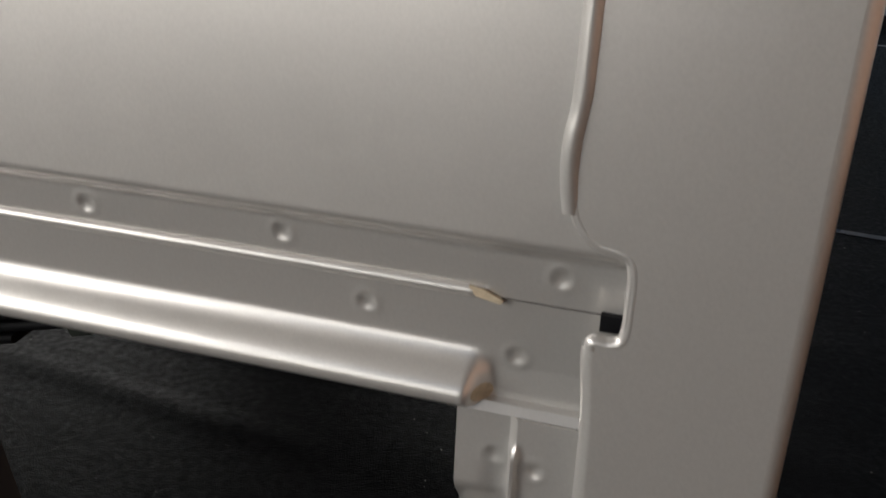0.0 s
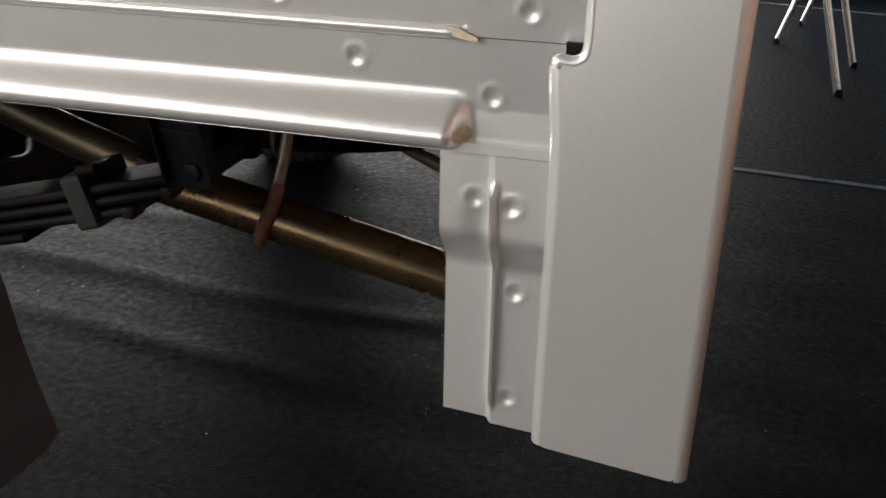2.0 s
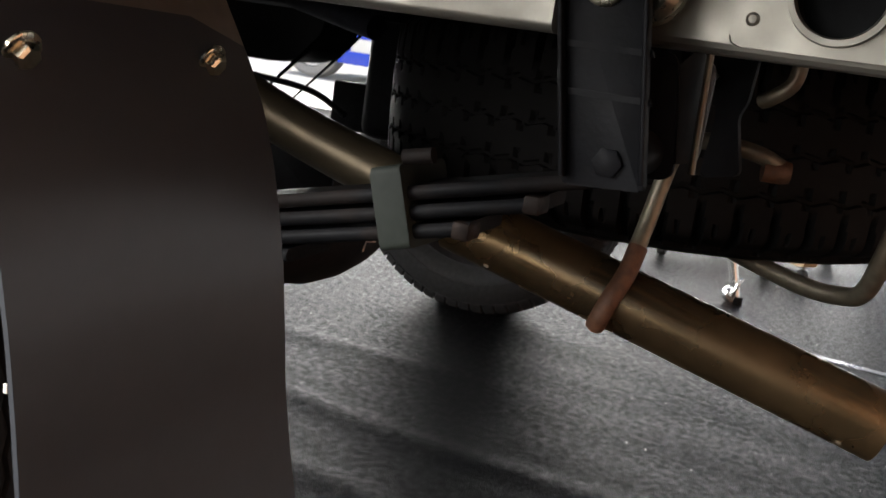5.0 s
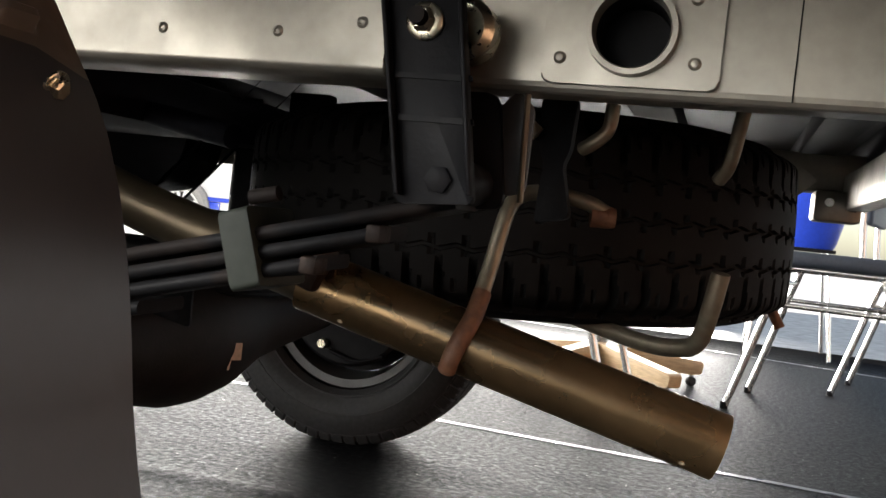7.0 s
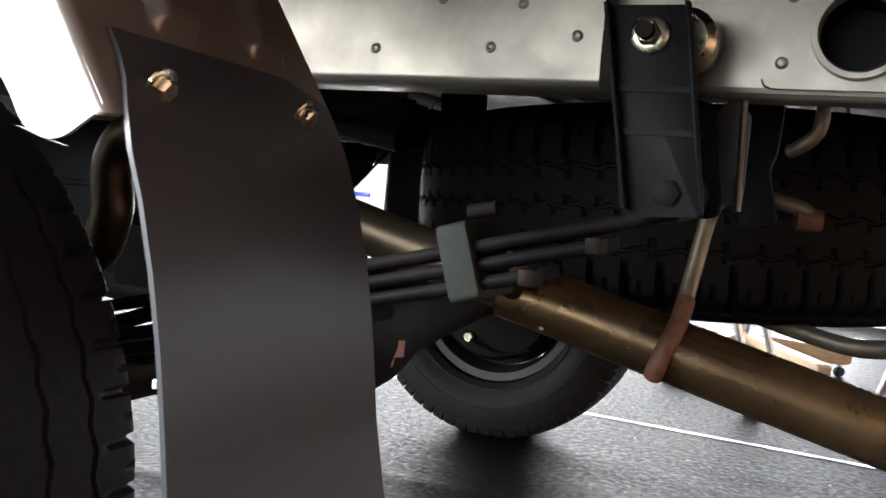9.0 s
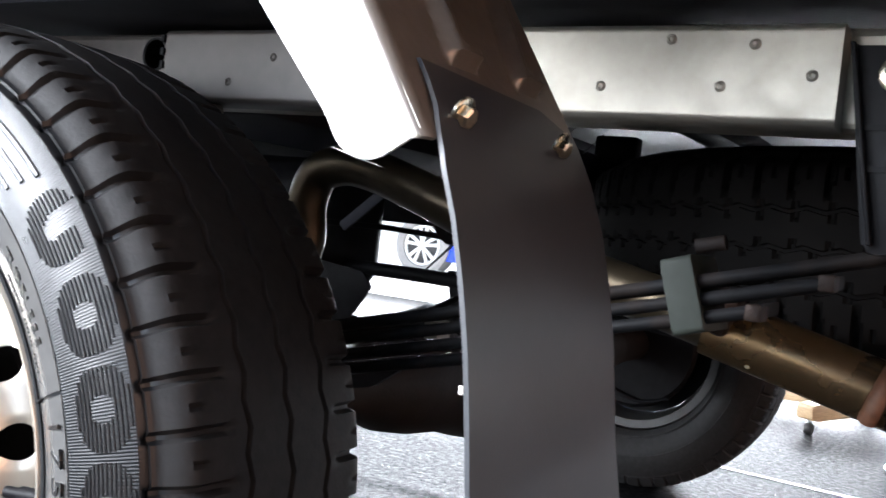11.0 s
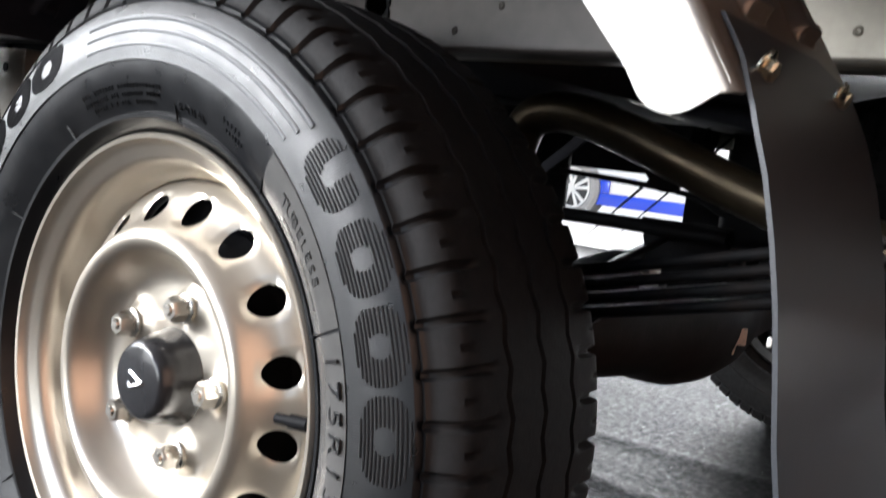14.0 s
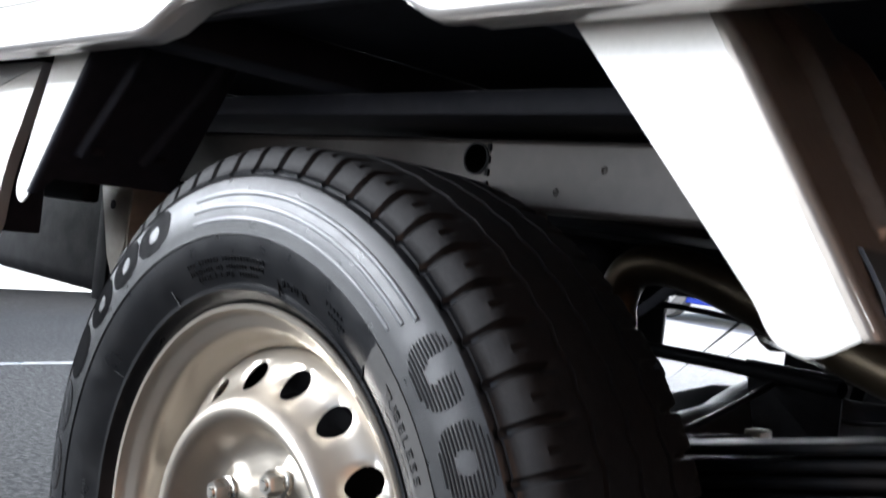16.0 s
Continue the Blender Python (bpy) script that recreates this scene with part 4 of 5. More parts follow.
# Added black plate that darkens the gap beside the silencer.
part("silencer_gap_plate", prism(round_poly([(-0.16, 0.430), (-0.045, 0.418), (-0.030, 0.400), (-0.062, 0.352), (-0.16, 0.352)], 0.004), 0.612, 0.616, bev=0.001), BLACK, muffler, "black plate added to darken a gap by the silencer")
part("muffler_seam", box((-0.525, 0.596, 0.470), (-0.126, 0.804, 0.478), 0.002), BLACK, muffler)
air = part("air_tank", prism(round_poly([(-0.95, 0.484), (-0.095, 0.484), (-0.056, 0.494), (-0.030, 0.521), (-0.020, 0.56), (-0.020, 0.66), (-0.95, 0.66)], [0.01, 0.02, 0.02, 0.02, 0.02, 0.01, 0.01]), 0.92, 1.022, bev=0.006), BLACK, truck, "black tank hung on the far side of the frame")
part("tank_tab", prism(round_poly([(-0.105, 0.560), (0.00, 0.556), (0.00, 0.538), (-0.085, 0.538), (-0.105, 0.544)], 0.003), 1.025, 1.029, bev=0.001), RAIL, air, "grey steel tab with a hole")
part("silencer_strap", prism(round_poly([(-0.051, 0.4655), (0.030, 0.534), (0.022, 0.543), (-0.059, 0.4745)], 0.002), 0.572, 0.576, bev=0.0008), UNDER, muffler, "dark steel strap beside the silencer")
part("support_tab", prism(round_poly([(0.150, 0.500), (0.172, 0.472), (0.181, 0.4665), (0.195, 0.4675), (0.203, 0.475), (0.215, 0.480), (0.215, 0.505)], 0.002), 0.418, 0.422, bev=0.0008), DARKRUST, exhaust, "dark welded support tab on the pipe")
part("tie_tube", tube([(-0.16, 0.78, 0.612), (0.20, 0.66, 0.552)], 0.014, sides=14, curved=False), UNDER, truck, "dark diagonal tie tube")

# Added black blocks that close a bright gap beside the differential.
blocker = part("gap_blocker", box((-0.014, 1.03, 0.385), (0.24, 1.20, 0.60), 0.02, 4), BLACK, truck, "black block added beside the differential to close a gap")
part("blocker_plate", box((-0.092, 1.08, 0.385), (0.020, 1.10, 0.462), 0.004), BLACK, blocker)
part("blocker_plate", box((-0.080, 1.040, 0.536), (0.03, 1.046, 0.640), 0.002), BLACK, blocker)
part("blocker_plate", box((0.05, 1.09, 0.59), (0.12, 1.12, 0.66), 0.004), BLACK, blocker)
# Added bar that blocks the bright view over the axle.
part("gap_bar", box((-0.16, 0.285, 0.562), (0.06, 1.37, 0.628), 0.006), UNDER, truck, "dark bar added over the axle to close a gap")
part("parking_cable", tube([(-0.45, 0.72, 0.428), (-0.20, 0.70, 0.419), (0.0, 0.70, 0.418), (0.16, 0.66, 0.418)], 0.0095, sides=10), BLACK, truck, "black parking brake cable")

# Added black plate that closes the gap under the cable.
part("cable_gap_plate", prism(round_poly([(0.030, 0.430), (0.150, 0.430), (0.150, 0.330), (0.050, 0.350)], 0.004), 0.690, 0.694, bev=0.001), BLACK, truck, "black plate added to close a gap over the differential")
part("brake_line", tube([(-0.22, 0.80, 0.478), (-0.14, 0.80, 0.474), (-0.05, 0.80, 0.470), (0.04, 0.80, 0.462), (0.10, 0.79, 0.44)], 0.0042, sides=8), BLACK, truck, "thin black brake line over the axle")
# fuel tank and step bracket ahead of the wheel
tank = part("fuel_tank", box((-1.30, 0.30, 0.375), (-0.66, 0.74, 0.60), 0.03, 4), BLACK, truck, "black fuel tank hung inside the frame rail")
part("tank_strap", box((-0.86, 0.294, 0.370), (-0.82, 0.746, 0.605), 0.004), BLACK, tank)
part("tank_guard", box((-1.30, 0.14, 0.520), (-0.60, 0.165, 0.56), 0.006), BLACK, tank)
cab = part("cab_corner", prism(round_poly([(-1.35, 0.664), (-0.420, 0.660), (-0.490, 0.545), (-0.505, 0.470), (-1.35, 0.470)], [0, 0.004, 0.03, 0.02, 0]), 0.000, 0.012, bev=0.003), SILVER, truck,
           "silver lower corner of the cab ahead of the bed")
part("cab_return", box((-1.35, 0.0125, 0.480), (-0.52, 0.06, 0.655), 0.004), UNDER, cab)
sb = part("step_bracket", prism(round_poly([(-0.640, 0.545), (-0.560, 0.545), (-0.565, 0.47), (-0.588, 0.43), (-0.606, 0.455)], 0.004), 0.185, 0.190, bev=0.0008), RAIL, truck,
          "grey galvanised support bracket")
part("bracket_wing", box((-0.561, 0.185, 0.47), (-0.557, 0.235, 0.545), 0.001), RAIL, sb)
part("bracket_hole", revolve([(0.0, -0.001), (0.006, -0.001), (0.006, 0.0), (0.0, 0.0)], 20, closed=False), BLACK, sb, m=pose(-0.603, 0.1848, 0.522))


# ---------------------------------------------------------------- wheels
N_SLOT = 63


def tyre_mesh(r_out=0.297, slot_depth=0.006, groove=0.0030, lugs=False):
    """A tyre about the y axis: sidewalls with ribbed bands, a slotted tread with long grooves."""
    side = [(0.179, 0.006), (0.183, -0.001), (0.189, -0.0075), (0.1895, -0.0095), (0.1925, -0.0100), (0.193, -0.0085), (0.198, -0.0110), (0.206, -0.0155), (0.2145, -0.0190),
            (0.222, -0.0208), (0.2275, -0.0212), (0.2285, -0.0224)]
    for k in range(8):
        r = 0.2300 + 0.0054 * k
        side.append((r, -0.0222 + 0.0065 * ((r - 0.2295) / 0.033) ** 2))
    side += [(0.2697, -0.0126), (0.2702, -0.0136), (0.2712, -0.0128), (0.2725, -0.0090), (0.2745, -0.0095), (0.276, -0.0070)]
    width = 0.148
    shoulder = [(r_out - 0.0165, -0.0050), (r_out - 0.0125, -0.0030), (r_out - 0.0085, -0.0008), (r_out - 0.0050, 0.0022), (r_out - 0.003, 0.0055)]
    crown = []
    ys = {0.0095 + (width - 0.019) * k / 28 for k in range(29)}
    for g in (0.040, width / 2, width - 0.040):
        ys = {y for y in ys if abs(y - g) > 0.0032} | {g - 0.0024, g - 0.0014, g + 0.0014, g + 0.0024}
    for y in sorted(ys):
        t = (y - width / 2) / (width / 2)
        crown.append((r_out - 0.003 * t * t, y))
    half = side + shoulder
    prof = half + crown + [(r, width - y) for r, y in reversed(half)]
    n = N_SLOT * 12
    bm = bmesh.new()
    i0, i1 = len(side), len(side) + 2 * len(shoulder) + len(crown)
    rings = []
    for k in range(n):
        ph = k % 12
        ring = []
        for i, (r, y) in enumerate(prof):
            sk = 0.0
            if i0 - 3 <= i < i1 + 3:
                edge = min(y, width - y)
                if ph == 0 or ph == 1 or (lugs and ph < 3 and edge < 0.016):
                    sk = slot_depth * (1 - sstep(0.022, 0.032, edge)) * (1.0 if i0 <= i < i1 else 0.4)
                elif ph == 6 and 0.0045 < edge < 0.0125:
                    sk = slot_depth * 0.5
                for g in (0.040, width / 2, width - 0.040):
                    if abs(y - g) < 0.0018:
                        sk = max(sk, groove)
                if lugs and edge > 0.034 and (ph + (5 if y > width / 2 else 0)) % 12 in (2, 3) and min(abs(y - g) for g in (0.040, width / 2, width - 0.040)) < 0.009:
                    sk = max(sk, 0.0045)
                near = min(abs(y - g) for g in (0.040, width / 2, width - 0.040))
                y += 0.0019 * (abs(ph - 6) / 3 - 1) * (1 - sstep(0.003, 0.008, near))
            rr = r - sk
            a = 2 * math.pi * k / n + radians(2.7)
            ring.append(Vector((rr * math.cos(a), y, rr * math.sin(a))))
        rings.append(ring)
    add_rings(bm, rings, closed_ring=False, cap=False, loop=True)
    return bm


def text_mesh(ch, size):
    cu = bpy.data.curves.new("glyph", "FONT")
    cu.body, cu.size, cu.extrude, cu.align_x, cu.align_y = ch, size, 0.0006, "CENTER", "CENTER"
    ob = bpy.data.objects.new("glyph", cu)
    scene.collection.objects.link(ob)
    me = bpy.data.meshes.new_from_object(ob.evaluated_get(bpy.context.evaluated_depsgraph_get()))
    bpy.data.objects.remove(ob)
    return me


def ring_text(name, word, r, a0, a1, size, y, parent, tilt=0.0):
    """Raised letters set round the sidewall, tops outward."""
    bm = bmesh.new()
    for k, ch in enumerate(word):
        if ch == " ":
            continue
        a = radians(a0 + (a1 - a0) * (k + 0.5) / len(word))
        me = text_mesh(ch, size)
        tmp = bmesh.new()
        tmp.from_mesh(me)
        out = Vector((math.cos(a), 0, math.sin(a)))
        right = Vector((math.sin(a), 0, -math.cos(a)))
        up = (out + Vector((0, -0.41, 0))).normalized()
        face = right.cross(up)
        at = out * r + Vector((0, -0.0110 - (r - 0.198) * 0.41 - y, 0))
        m = Matrix(((right.x, up.x, face.x, at.x), (right.y, up.y, face.y, at.y), (right.z, up.z, face.z, at.z), (0, 0, 0, 1)))
        bmesh.ops.transform(tmp, matrix=m, verts=tmp.verts)
        me2 = bpy.data.meshes.new("g")
        tmp.to_mesh(me2)
        tmp.free()
        bm.from_mesh(me2)
        bpy.data.meshes.remove(me2)
        bpy.data.meshes.remove(me)
    return part(name, bm, RUBBER, parent, smooth=False)


def wheel_disc():
    """Pressed steel wheel: rolled lip, well, vented outer ring with a raised crown, sunk hub seat."""
    lip = [(0.160, 0.128), (0.176, 0.131), (0.179, 0.128), (0.179, 0.124), (0.166, 0.118), (0.158, 0.105), (0.150, 0.075), (0.150, 0.058)]
    inner = [(0.158, 0.045), (0.164, 0.022), (0.168, 0.012), (0.174, 0.008), (0.1775, 0.006), (0.1795, 0.002), (0.1795, -0.001), (0.1780, -0.003), (0.1755, -0.0022),
             (0.1735, 0.002), (0.1700, 0.0055), (0.1640, 0.0085), (0.1600, 0.013), (0.1575, 0.022), (0.1555, 0.032), (0.152, 0.037), (0.149, 0.040), (0.1485, 0.047), (0.1465, 0.0475)]
    return lip + inner


rim_segs = 192


DISC = [(0.1480, 0.0445), (0.1465, 0.0385), (0.1440, 0.0345), (0.1400, 0.0305), (0.1360, 0.0270), (0.1320, 0.0240), (0.1270, 0.0205), (0.1220, 0.0160), (0.1180, 0.0115),
        (0.1150, 0.0070), (0.1120, 0.0025), (0.1085, -0.0015), (0.1045, -0.0035), (0.1005, -0.0028), (0.0970, 0.0005), (0.0940, 0.0055), (0.0905, 0.0130), (0.0860, 0.0200),
        (0.0800, 0.0255), (0.0740, 0.0285), (0.0680, 0.0290), (0.0620, 0.0280), (0.0570, 0.0275), (0.0510, 0.0272), (0.0460, 0.0270), (0.0380, 0.0265), (0.0340, 0.0265)]


def disc_y(r):
    for (ra, ya), (rb, yb) in zip(DISC, DISC[1:]):
        if rb <= r <= ra:
            return ya + (yb - ya) * (ra - r) / (ra - rb)
    return DISC[0][1]


def disc_surface():
    """The disc from its weld on the barrel to the hub bore, with sixteen round open vents."""
    bm = bmesh.new()
    n = rim_segs
    r_lo, r_hi, rc, hr = 0.1120, 0.1440, 0.1268, 0.0113

    def pt(r, a):
        lug = 0.0
        if 0.040 < r < 0.078:
            for j in range(5):
                la = radians(2 + 72 * j)
                d2 = (r * math.cos(a) - 0.05715 * math.cos(la)) ** 2 + (r * math.sin(a) - 0.05715 * math.sin(la)) ** 2
                lug += 0.0080 * math.exp(-(d2 / 0.0145 ** 2) ** 1.5)
        return Vector((r * math.cos(a), disc_y(r) - lug, r * math.sin(a)))

    for prof in ([r for r, y in DISC if r >= r_hi], [r for r, y in DISC if r <= r_lo]):
        add_rings(bm, [[pt(r, radians(14.75) + 2 * math.pi * k / n) for r in prof] for k in range(n)], closed_ring=False, cap=False, loop=True)
    m, half = n // 16, math.pi / 16
    for j in range(16):
        ca = radians(14.75 + 22.5 * j)
        edge = [(r_hi, -half + 2 * half * k / m) for k in range(m)] + [(r_hi + (r_lo - r_hi) * k / m, half) for k in range(m)]
        edge += [(r_lo, half - 2 * half * k / m) for k in range(m)] + [(r_lo + (r_hi - r_lo) * k / m, -half) for k in range(m)]
        rings = []
        for s in range(6):
            row = []
            for r, a in edge:
                u, v = (r - rc), a * rc
                ang = math.atan2(v / (half * rc), u / (0.5 * (r_hi - r_lo)))
                hu, hv = hr / 1.12 * math.cos(ang), hr * math.sin(ang)
                t = (s / 5) ** 0.7
                uu, vv = hu + (u - hu) * t, hv + (v - hv) * t
                q = pt(rc + uu, ca + vv / rc)
                if s == 0:
                    q = q + Vector((0, 0.0022, 0))
                row.append(q)
            rings.append(row)
        add_rings(bm, rings, cap=False)
    bmesh.ops.remove_doubles(bm, verts=bm.verts, dist=0.0002)
    return bm


def build_wheel(at, turn, barrel=None):
    w = part("wheel", revolve(wheel_disc(), rim_segs), barrel or STEELRIM, truck, "silver pressed steel wheel with a worn highway tyre",
             m=Matrix.Translation(at) @ turn)
    disc = part("disc", disc_surface(), STEELRIM, w, "silver vented steel wheel disc")
    part("dust_shield", revolve([(0.0, 0.066), (0.1485, 0.066), (0.1485, 0.069), (0.0, 0.069)], 48, closed=False), BLACK, w)
    part("drum", revolve([(0.0, 0.050), (0.105, 0.050), (0.113, 0.058), (0.113, 0.095), (0.118, 0.098), (0.118, 0.106), (0.0, 0.106)], 48, closed=False), BLACK, w, "black brake drum")
    tyre = part("tyre", tyre_mesh(), RUBBER, w, "black radial tyre with raised sidewall lettering")
    tyre.data.materials.append(WORN)
    for poly in tyre.data.polygons:
        if poly.center.x ** 2 + poly.center.z ** 2 > 0.2765 ** 2:
            poly.material_index = 1
    # hub cap, nuts, valve
    cap = part("hub_cap", revolve([(0.0, -0.0045), (0.024, -0.0045), (0.0275, -0.0030), (0.0300, 0.0010), (0.0335, 0.012), (0.0358, 0.025), (0.038, 0.0275), (0.0, 0.0275)], 48, closed=False),
               CAP, w, "black plastic hub cap with a chrome mark")
    bm = bmesh.new()
    for p0, p1 in (((-0.008, 0.006), (0.007, 0.0)), ((0.007, 0.0), (-0.006, -0.0055)), ((-0.006, -0.0055), (-0.009, -0.0025))):
        add_tube(bm, [(p0[0], -0.0052, p0[1]), (p1[0], -0.0052, p1[1])], 0.0013, sides=6, curved=False)
    part("cap_mark", bm, CHROME, cap)
    for j in range(5):
        a = radians(2 + 72 * j)
        nut = part("wheel_nut", washer(0.0112, 0.003, 0.004), NUT, w, "zinc wheel nut", m=pose(0.05715 * math.cos(a), 0.0215, 0.05715 * math.sin(a), 0, 13 * j, 0))
        part("nut_body", hexbolt(0.0098, 0.0125), NUT, nut, m=pose(0, -0.003, 0))
        part("stud_end", revolve([(0.0, -0.002), (0.0035, -0.002), (0.0045, 0.0), (0.0, 0.0)], 12, closed=False), NUT, nut, m=pose(0, -0.0155, 0))
    bm = bmesh.new()
    a = radians(3.2)
    add_tube(bm, [(0.162 * math.cos(a), 0.012, 0.162 * math.sin(a)), (0.148 * math.cos(a), 0.0095, 0.148 * math.sin(a))], 0.0048, sides=12, curved=False)
    add_tube(bm, [(0.149 * math.cos(a), 0.0095, 0.149 * math.sin(a)), (0.137 * math.cos(a), 0.0075, 0.137 * math.sin(a))], 0.0036, sides=12, curved=False)
    part("tyre_valve", bm, BLACK, w, "black rubber valve")
    return w, tyre


near_wheel, near_tyre = build_wheel((0, 0, 0.29), Matrix())

# raised marks on the sidewall: words, plain ribbed shapes, long ribs, mould lines
ring_text("tyre_word", "TUBELESS", 0.2135, 45.2, 28.6, 0.0125, 0.0016, near_tyre)
ring_text("tyre_word", "175R13LT", 0.2155, 19.2, -14.5, 0.0235, 0.0016, near_tyre)
ring_text("tyre_word", "RADIAL", 0.2015, 80.6, 71.4, 0.0090, 0.0008, near_tyre)


def sheen_panel(a0, a1):
    """A stretch of lower sidewall between two mould lines, its sheen put into a pale colour."""
    prof = [(0.1945, -0.0094), (0.198, -0.0112), (0.206, -0.0157), (0.2145, -0.0192), (0.222, -0.0210), (0.2268, -0.0214)]
    rows_out = []
    for k in range(61):
        a = radians(a0 + (a1 - a0) * k / 60)
        ring = [Vector((r * math.cos(a), y - 0.0005, r * math.sin(a))) for r, y in prof]
        rows_out.append(ring + [v + Vector((0, 0.0015, 0)) for v in reversed(ring)])
    return part("sheen_panel", add_rings(bmesh.new(), rows_out), PALESHEEN, near_tyre, "glossy stretch of the sidewall with a pale sheen in its colour")


sheen_panel(51.2, 21.8)
sheen_panel(21.2, -38.0)


def wall_y(r):
    return -0.0222 + 0.0065 * ((r - 0.2295) / 0.033) ** 2


def ribbed_mark(bm, a_mid, half_a, r0, r1, hollow, cut=False):
    """A plain oval mark built of fine ribs along the tyre; hollow leaves a gap in the middle."""
    n = 13
    for i in range(n):
        t = -1 + 2 * (i + 0.5) / n
        rr = (r0 + r1) / 2 + (r1 - r0) / 2 * t
        w = math.sqrt(max(0.0, 1 - abs(t) ** 3.0))
        spans = [(-w, w)]
        if hollow and abs(t) < 0.44:
            h = 0.34 * math.sqrt(1 - (t / 0.44) ** 2)
            spans = [(-w, -h), (h, w)]
        if cut and t > -0.1:
            spans = [(-w, -0.42)] + ([(0.25, w)] if t < 0.75 else [])
        for s0, s1 in spans:
            pts = [(rr * math.cos(b), wall_y(rr) - 0.0002, rr * math.sin(b)) for b in (radians(a_mid - half_a * (s0 + (s1 - s0) * k / 6)) for k in range(7))]
            add_tube(bm, pts, 0.0008, sides=5, curved=False)


bm = bmesh.new()
for a_mid, half, hol, cut in ((41.6, 4.9, True, True), (29.6, 4.9, True, False), (18.3, 5.0, True, False), (6.6, 5.6, True, False), (-6.5, 5.2, False, False), (121, 5.5, True, False),
                              (132, 5.0, True, False), (143, 5.0, True, False), (155, 5.4, False, False), (167, 5.0, True, False), (179, 5.2, True, False), (191, 5.2, False, False), (203, 5, True, False)):
    ribbed_mark(bm, a_mid, half, 0.237, 0.2690, hol, cut)
tagged(part("moulded_mark", bm, MARK, near_tyre), kind="stuff")
for r, a0, a1, thick in ((0.2575, 107, 49, 0.0022), (0.2485, 107, 50, 0.0019), (0.2390, 107, 51, 0.0015)):
    y = -0.0222 + 0.0065 * ((r - 0.2295) / 0.033) ** 2
    bm = bmesh.new()
    add_tube(bm, [(r * math.cos(radians(a0 + (a1 - a0) * k / 40)), y + thick * 0.4, r * math.sin(radians(a0 + (a1 - a0) * k / 40))) for k in range(41)], thick, sides=8, curved=False)
    part("sidewall_rib", bm, RIB, near_tyre)
for a in (81.5, 51.5, 21.5, -17, 197, 217, 150, 120):
    an = radians(a)
    bm = bmesh.new()
    add_tube(bm, [((0.190 + 0.0075 * k) * math.cos(an + 0.02 * k * 0.3), -0.0085 - 0.0024 * k - 0.0005, (0.190 + 0.0075 * k) * math.sin(an + 0.02 * k * 0.3)) for k in range(6)], 0.0009, sides=5, curved=False)
    part("mould_line", bm, RUBBER, near_tyre)
bm = bmesh.new()
rr = random.Random(3)
for a0, a1, r, n in ((112, 85, 0.211, 26), (112, 86, 0.2055, 28), (110, 88, 0.200, 22), (66, 60, 0.2125, 5), (65, 59, 0.2065, 6), (43, 24, 0.2035, 26), (186, 179, 0.205, 7), (212, 201, 0.205, 12), (232, 222, 0.203, 12)):
    for k in range(n):
        if rr.random() < 0.12:
            continue
        a = radians(a0 + (a1 - a0) * (k + 0.5) / n)
        h = rr.uniform(0.0011, 0.0017)
        y = -0.0155 - (r - 0.206) * 0.42 - 0.0003
        add_tube(bm, [((r - h) * math.cos(a), y + h * 0.42, (r - h) * math.sin(a)), ((r + h) * math.cos(a), y - h * 0.42, (r + h) * math.sin(a))], 0.0007, sides=4, curved=False)
tagged(part("small_print_bar", bm, RUBBER, near_tyre), kind="stuff")

# Far barrel is darkened in colour for the shade under the truck.
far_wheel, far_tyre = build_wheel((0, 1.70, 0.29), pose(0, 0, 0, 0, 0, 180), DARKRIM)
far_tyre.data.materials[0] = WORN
backing = part("backing_plate", revolve([(0.0, 1.555), (0.125, 1.555), (0.132, 1.562), (0.132, 1.57), (0.0, 1.57)], 48, closed=False), BLACK, truck, "black brake backing plate", m=pose(0, 0, 0.29))
part("bleed_nut", hexbolt(0.012, 0.016), ZINC, backing, "bright nut on the backing plate", m=pose(-0.045, 1.552, -0.088))
bm = bmesh.new()
add_tube(bm, [(-0.03, 1.545, -0.10), (0.03, 1.54, -0.115), (0.09, 1.545, -0.10)], 0.004, sides=8)
part("brake_line", bm, BLACK, backing)

# ---------------------------------------------------------------- spare wheel under the bed
spare = part("spare_wheel", revolve(wheel_disc(), 96), STEELRIM, truck, "spare wheel slung flat under the bed", m=pose(0.498, 0.785, 0.571, 0, -1.5, 0) @ pose(0, 0, 0, -90, 0, 0) @ pose(0, 0, 0, 0, 7, 0))
part("tyre", tyre_mesh(0.300, 0.010, 0.005, True), TREAD, spare, "dusty black block-tread tyre")
part("disc", disc_surface(), STEELRIM, spare)
carrier = part("spare_carrier", tube([(0.7305, 0.507, 0.466), (0.7255, 0.513, 0.435), (0.719, 0.524, 0.409), (0.706, 0.535, 0.400), (0.672, 0.552, 0.3985), (0.60, 0.59, 0.411), (0.52, 0.632, 0.428), (0.42, 0.69, 0.445)],
                                     0.0078, sides=14), ROD, truck, "bent steel rod cradle under the spare wheel")
part("carrier_rod", tube([(0.735, 0.50, 0.60), (0.728, 0.51, 0.555), (0.720, 0.52, 0.54)], 0.006, sides=10), ROD, carrier)
part("carrier_hook", tube([(0.780, 0.90, 0.445), (0.787, 0.90, 0.428), (0.803, 0.90, 0.400)], 0.0062, sides=12), RUST, carrier, "rusty cut end of the cradle rod")
part("carrier_plate", prism([(0.785, 0.575), (0.815, 0.600), (0.835, 0.585), (0.81, 0.56)], 1.02, 1.025), RAIL, carrier)

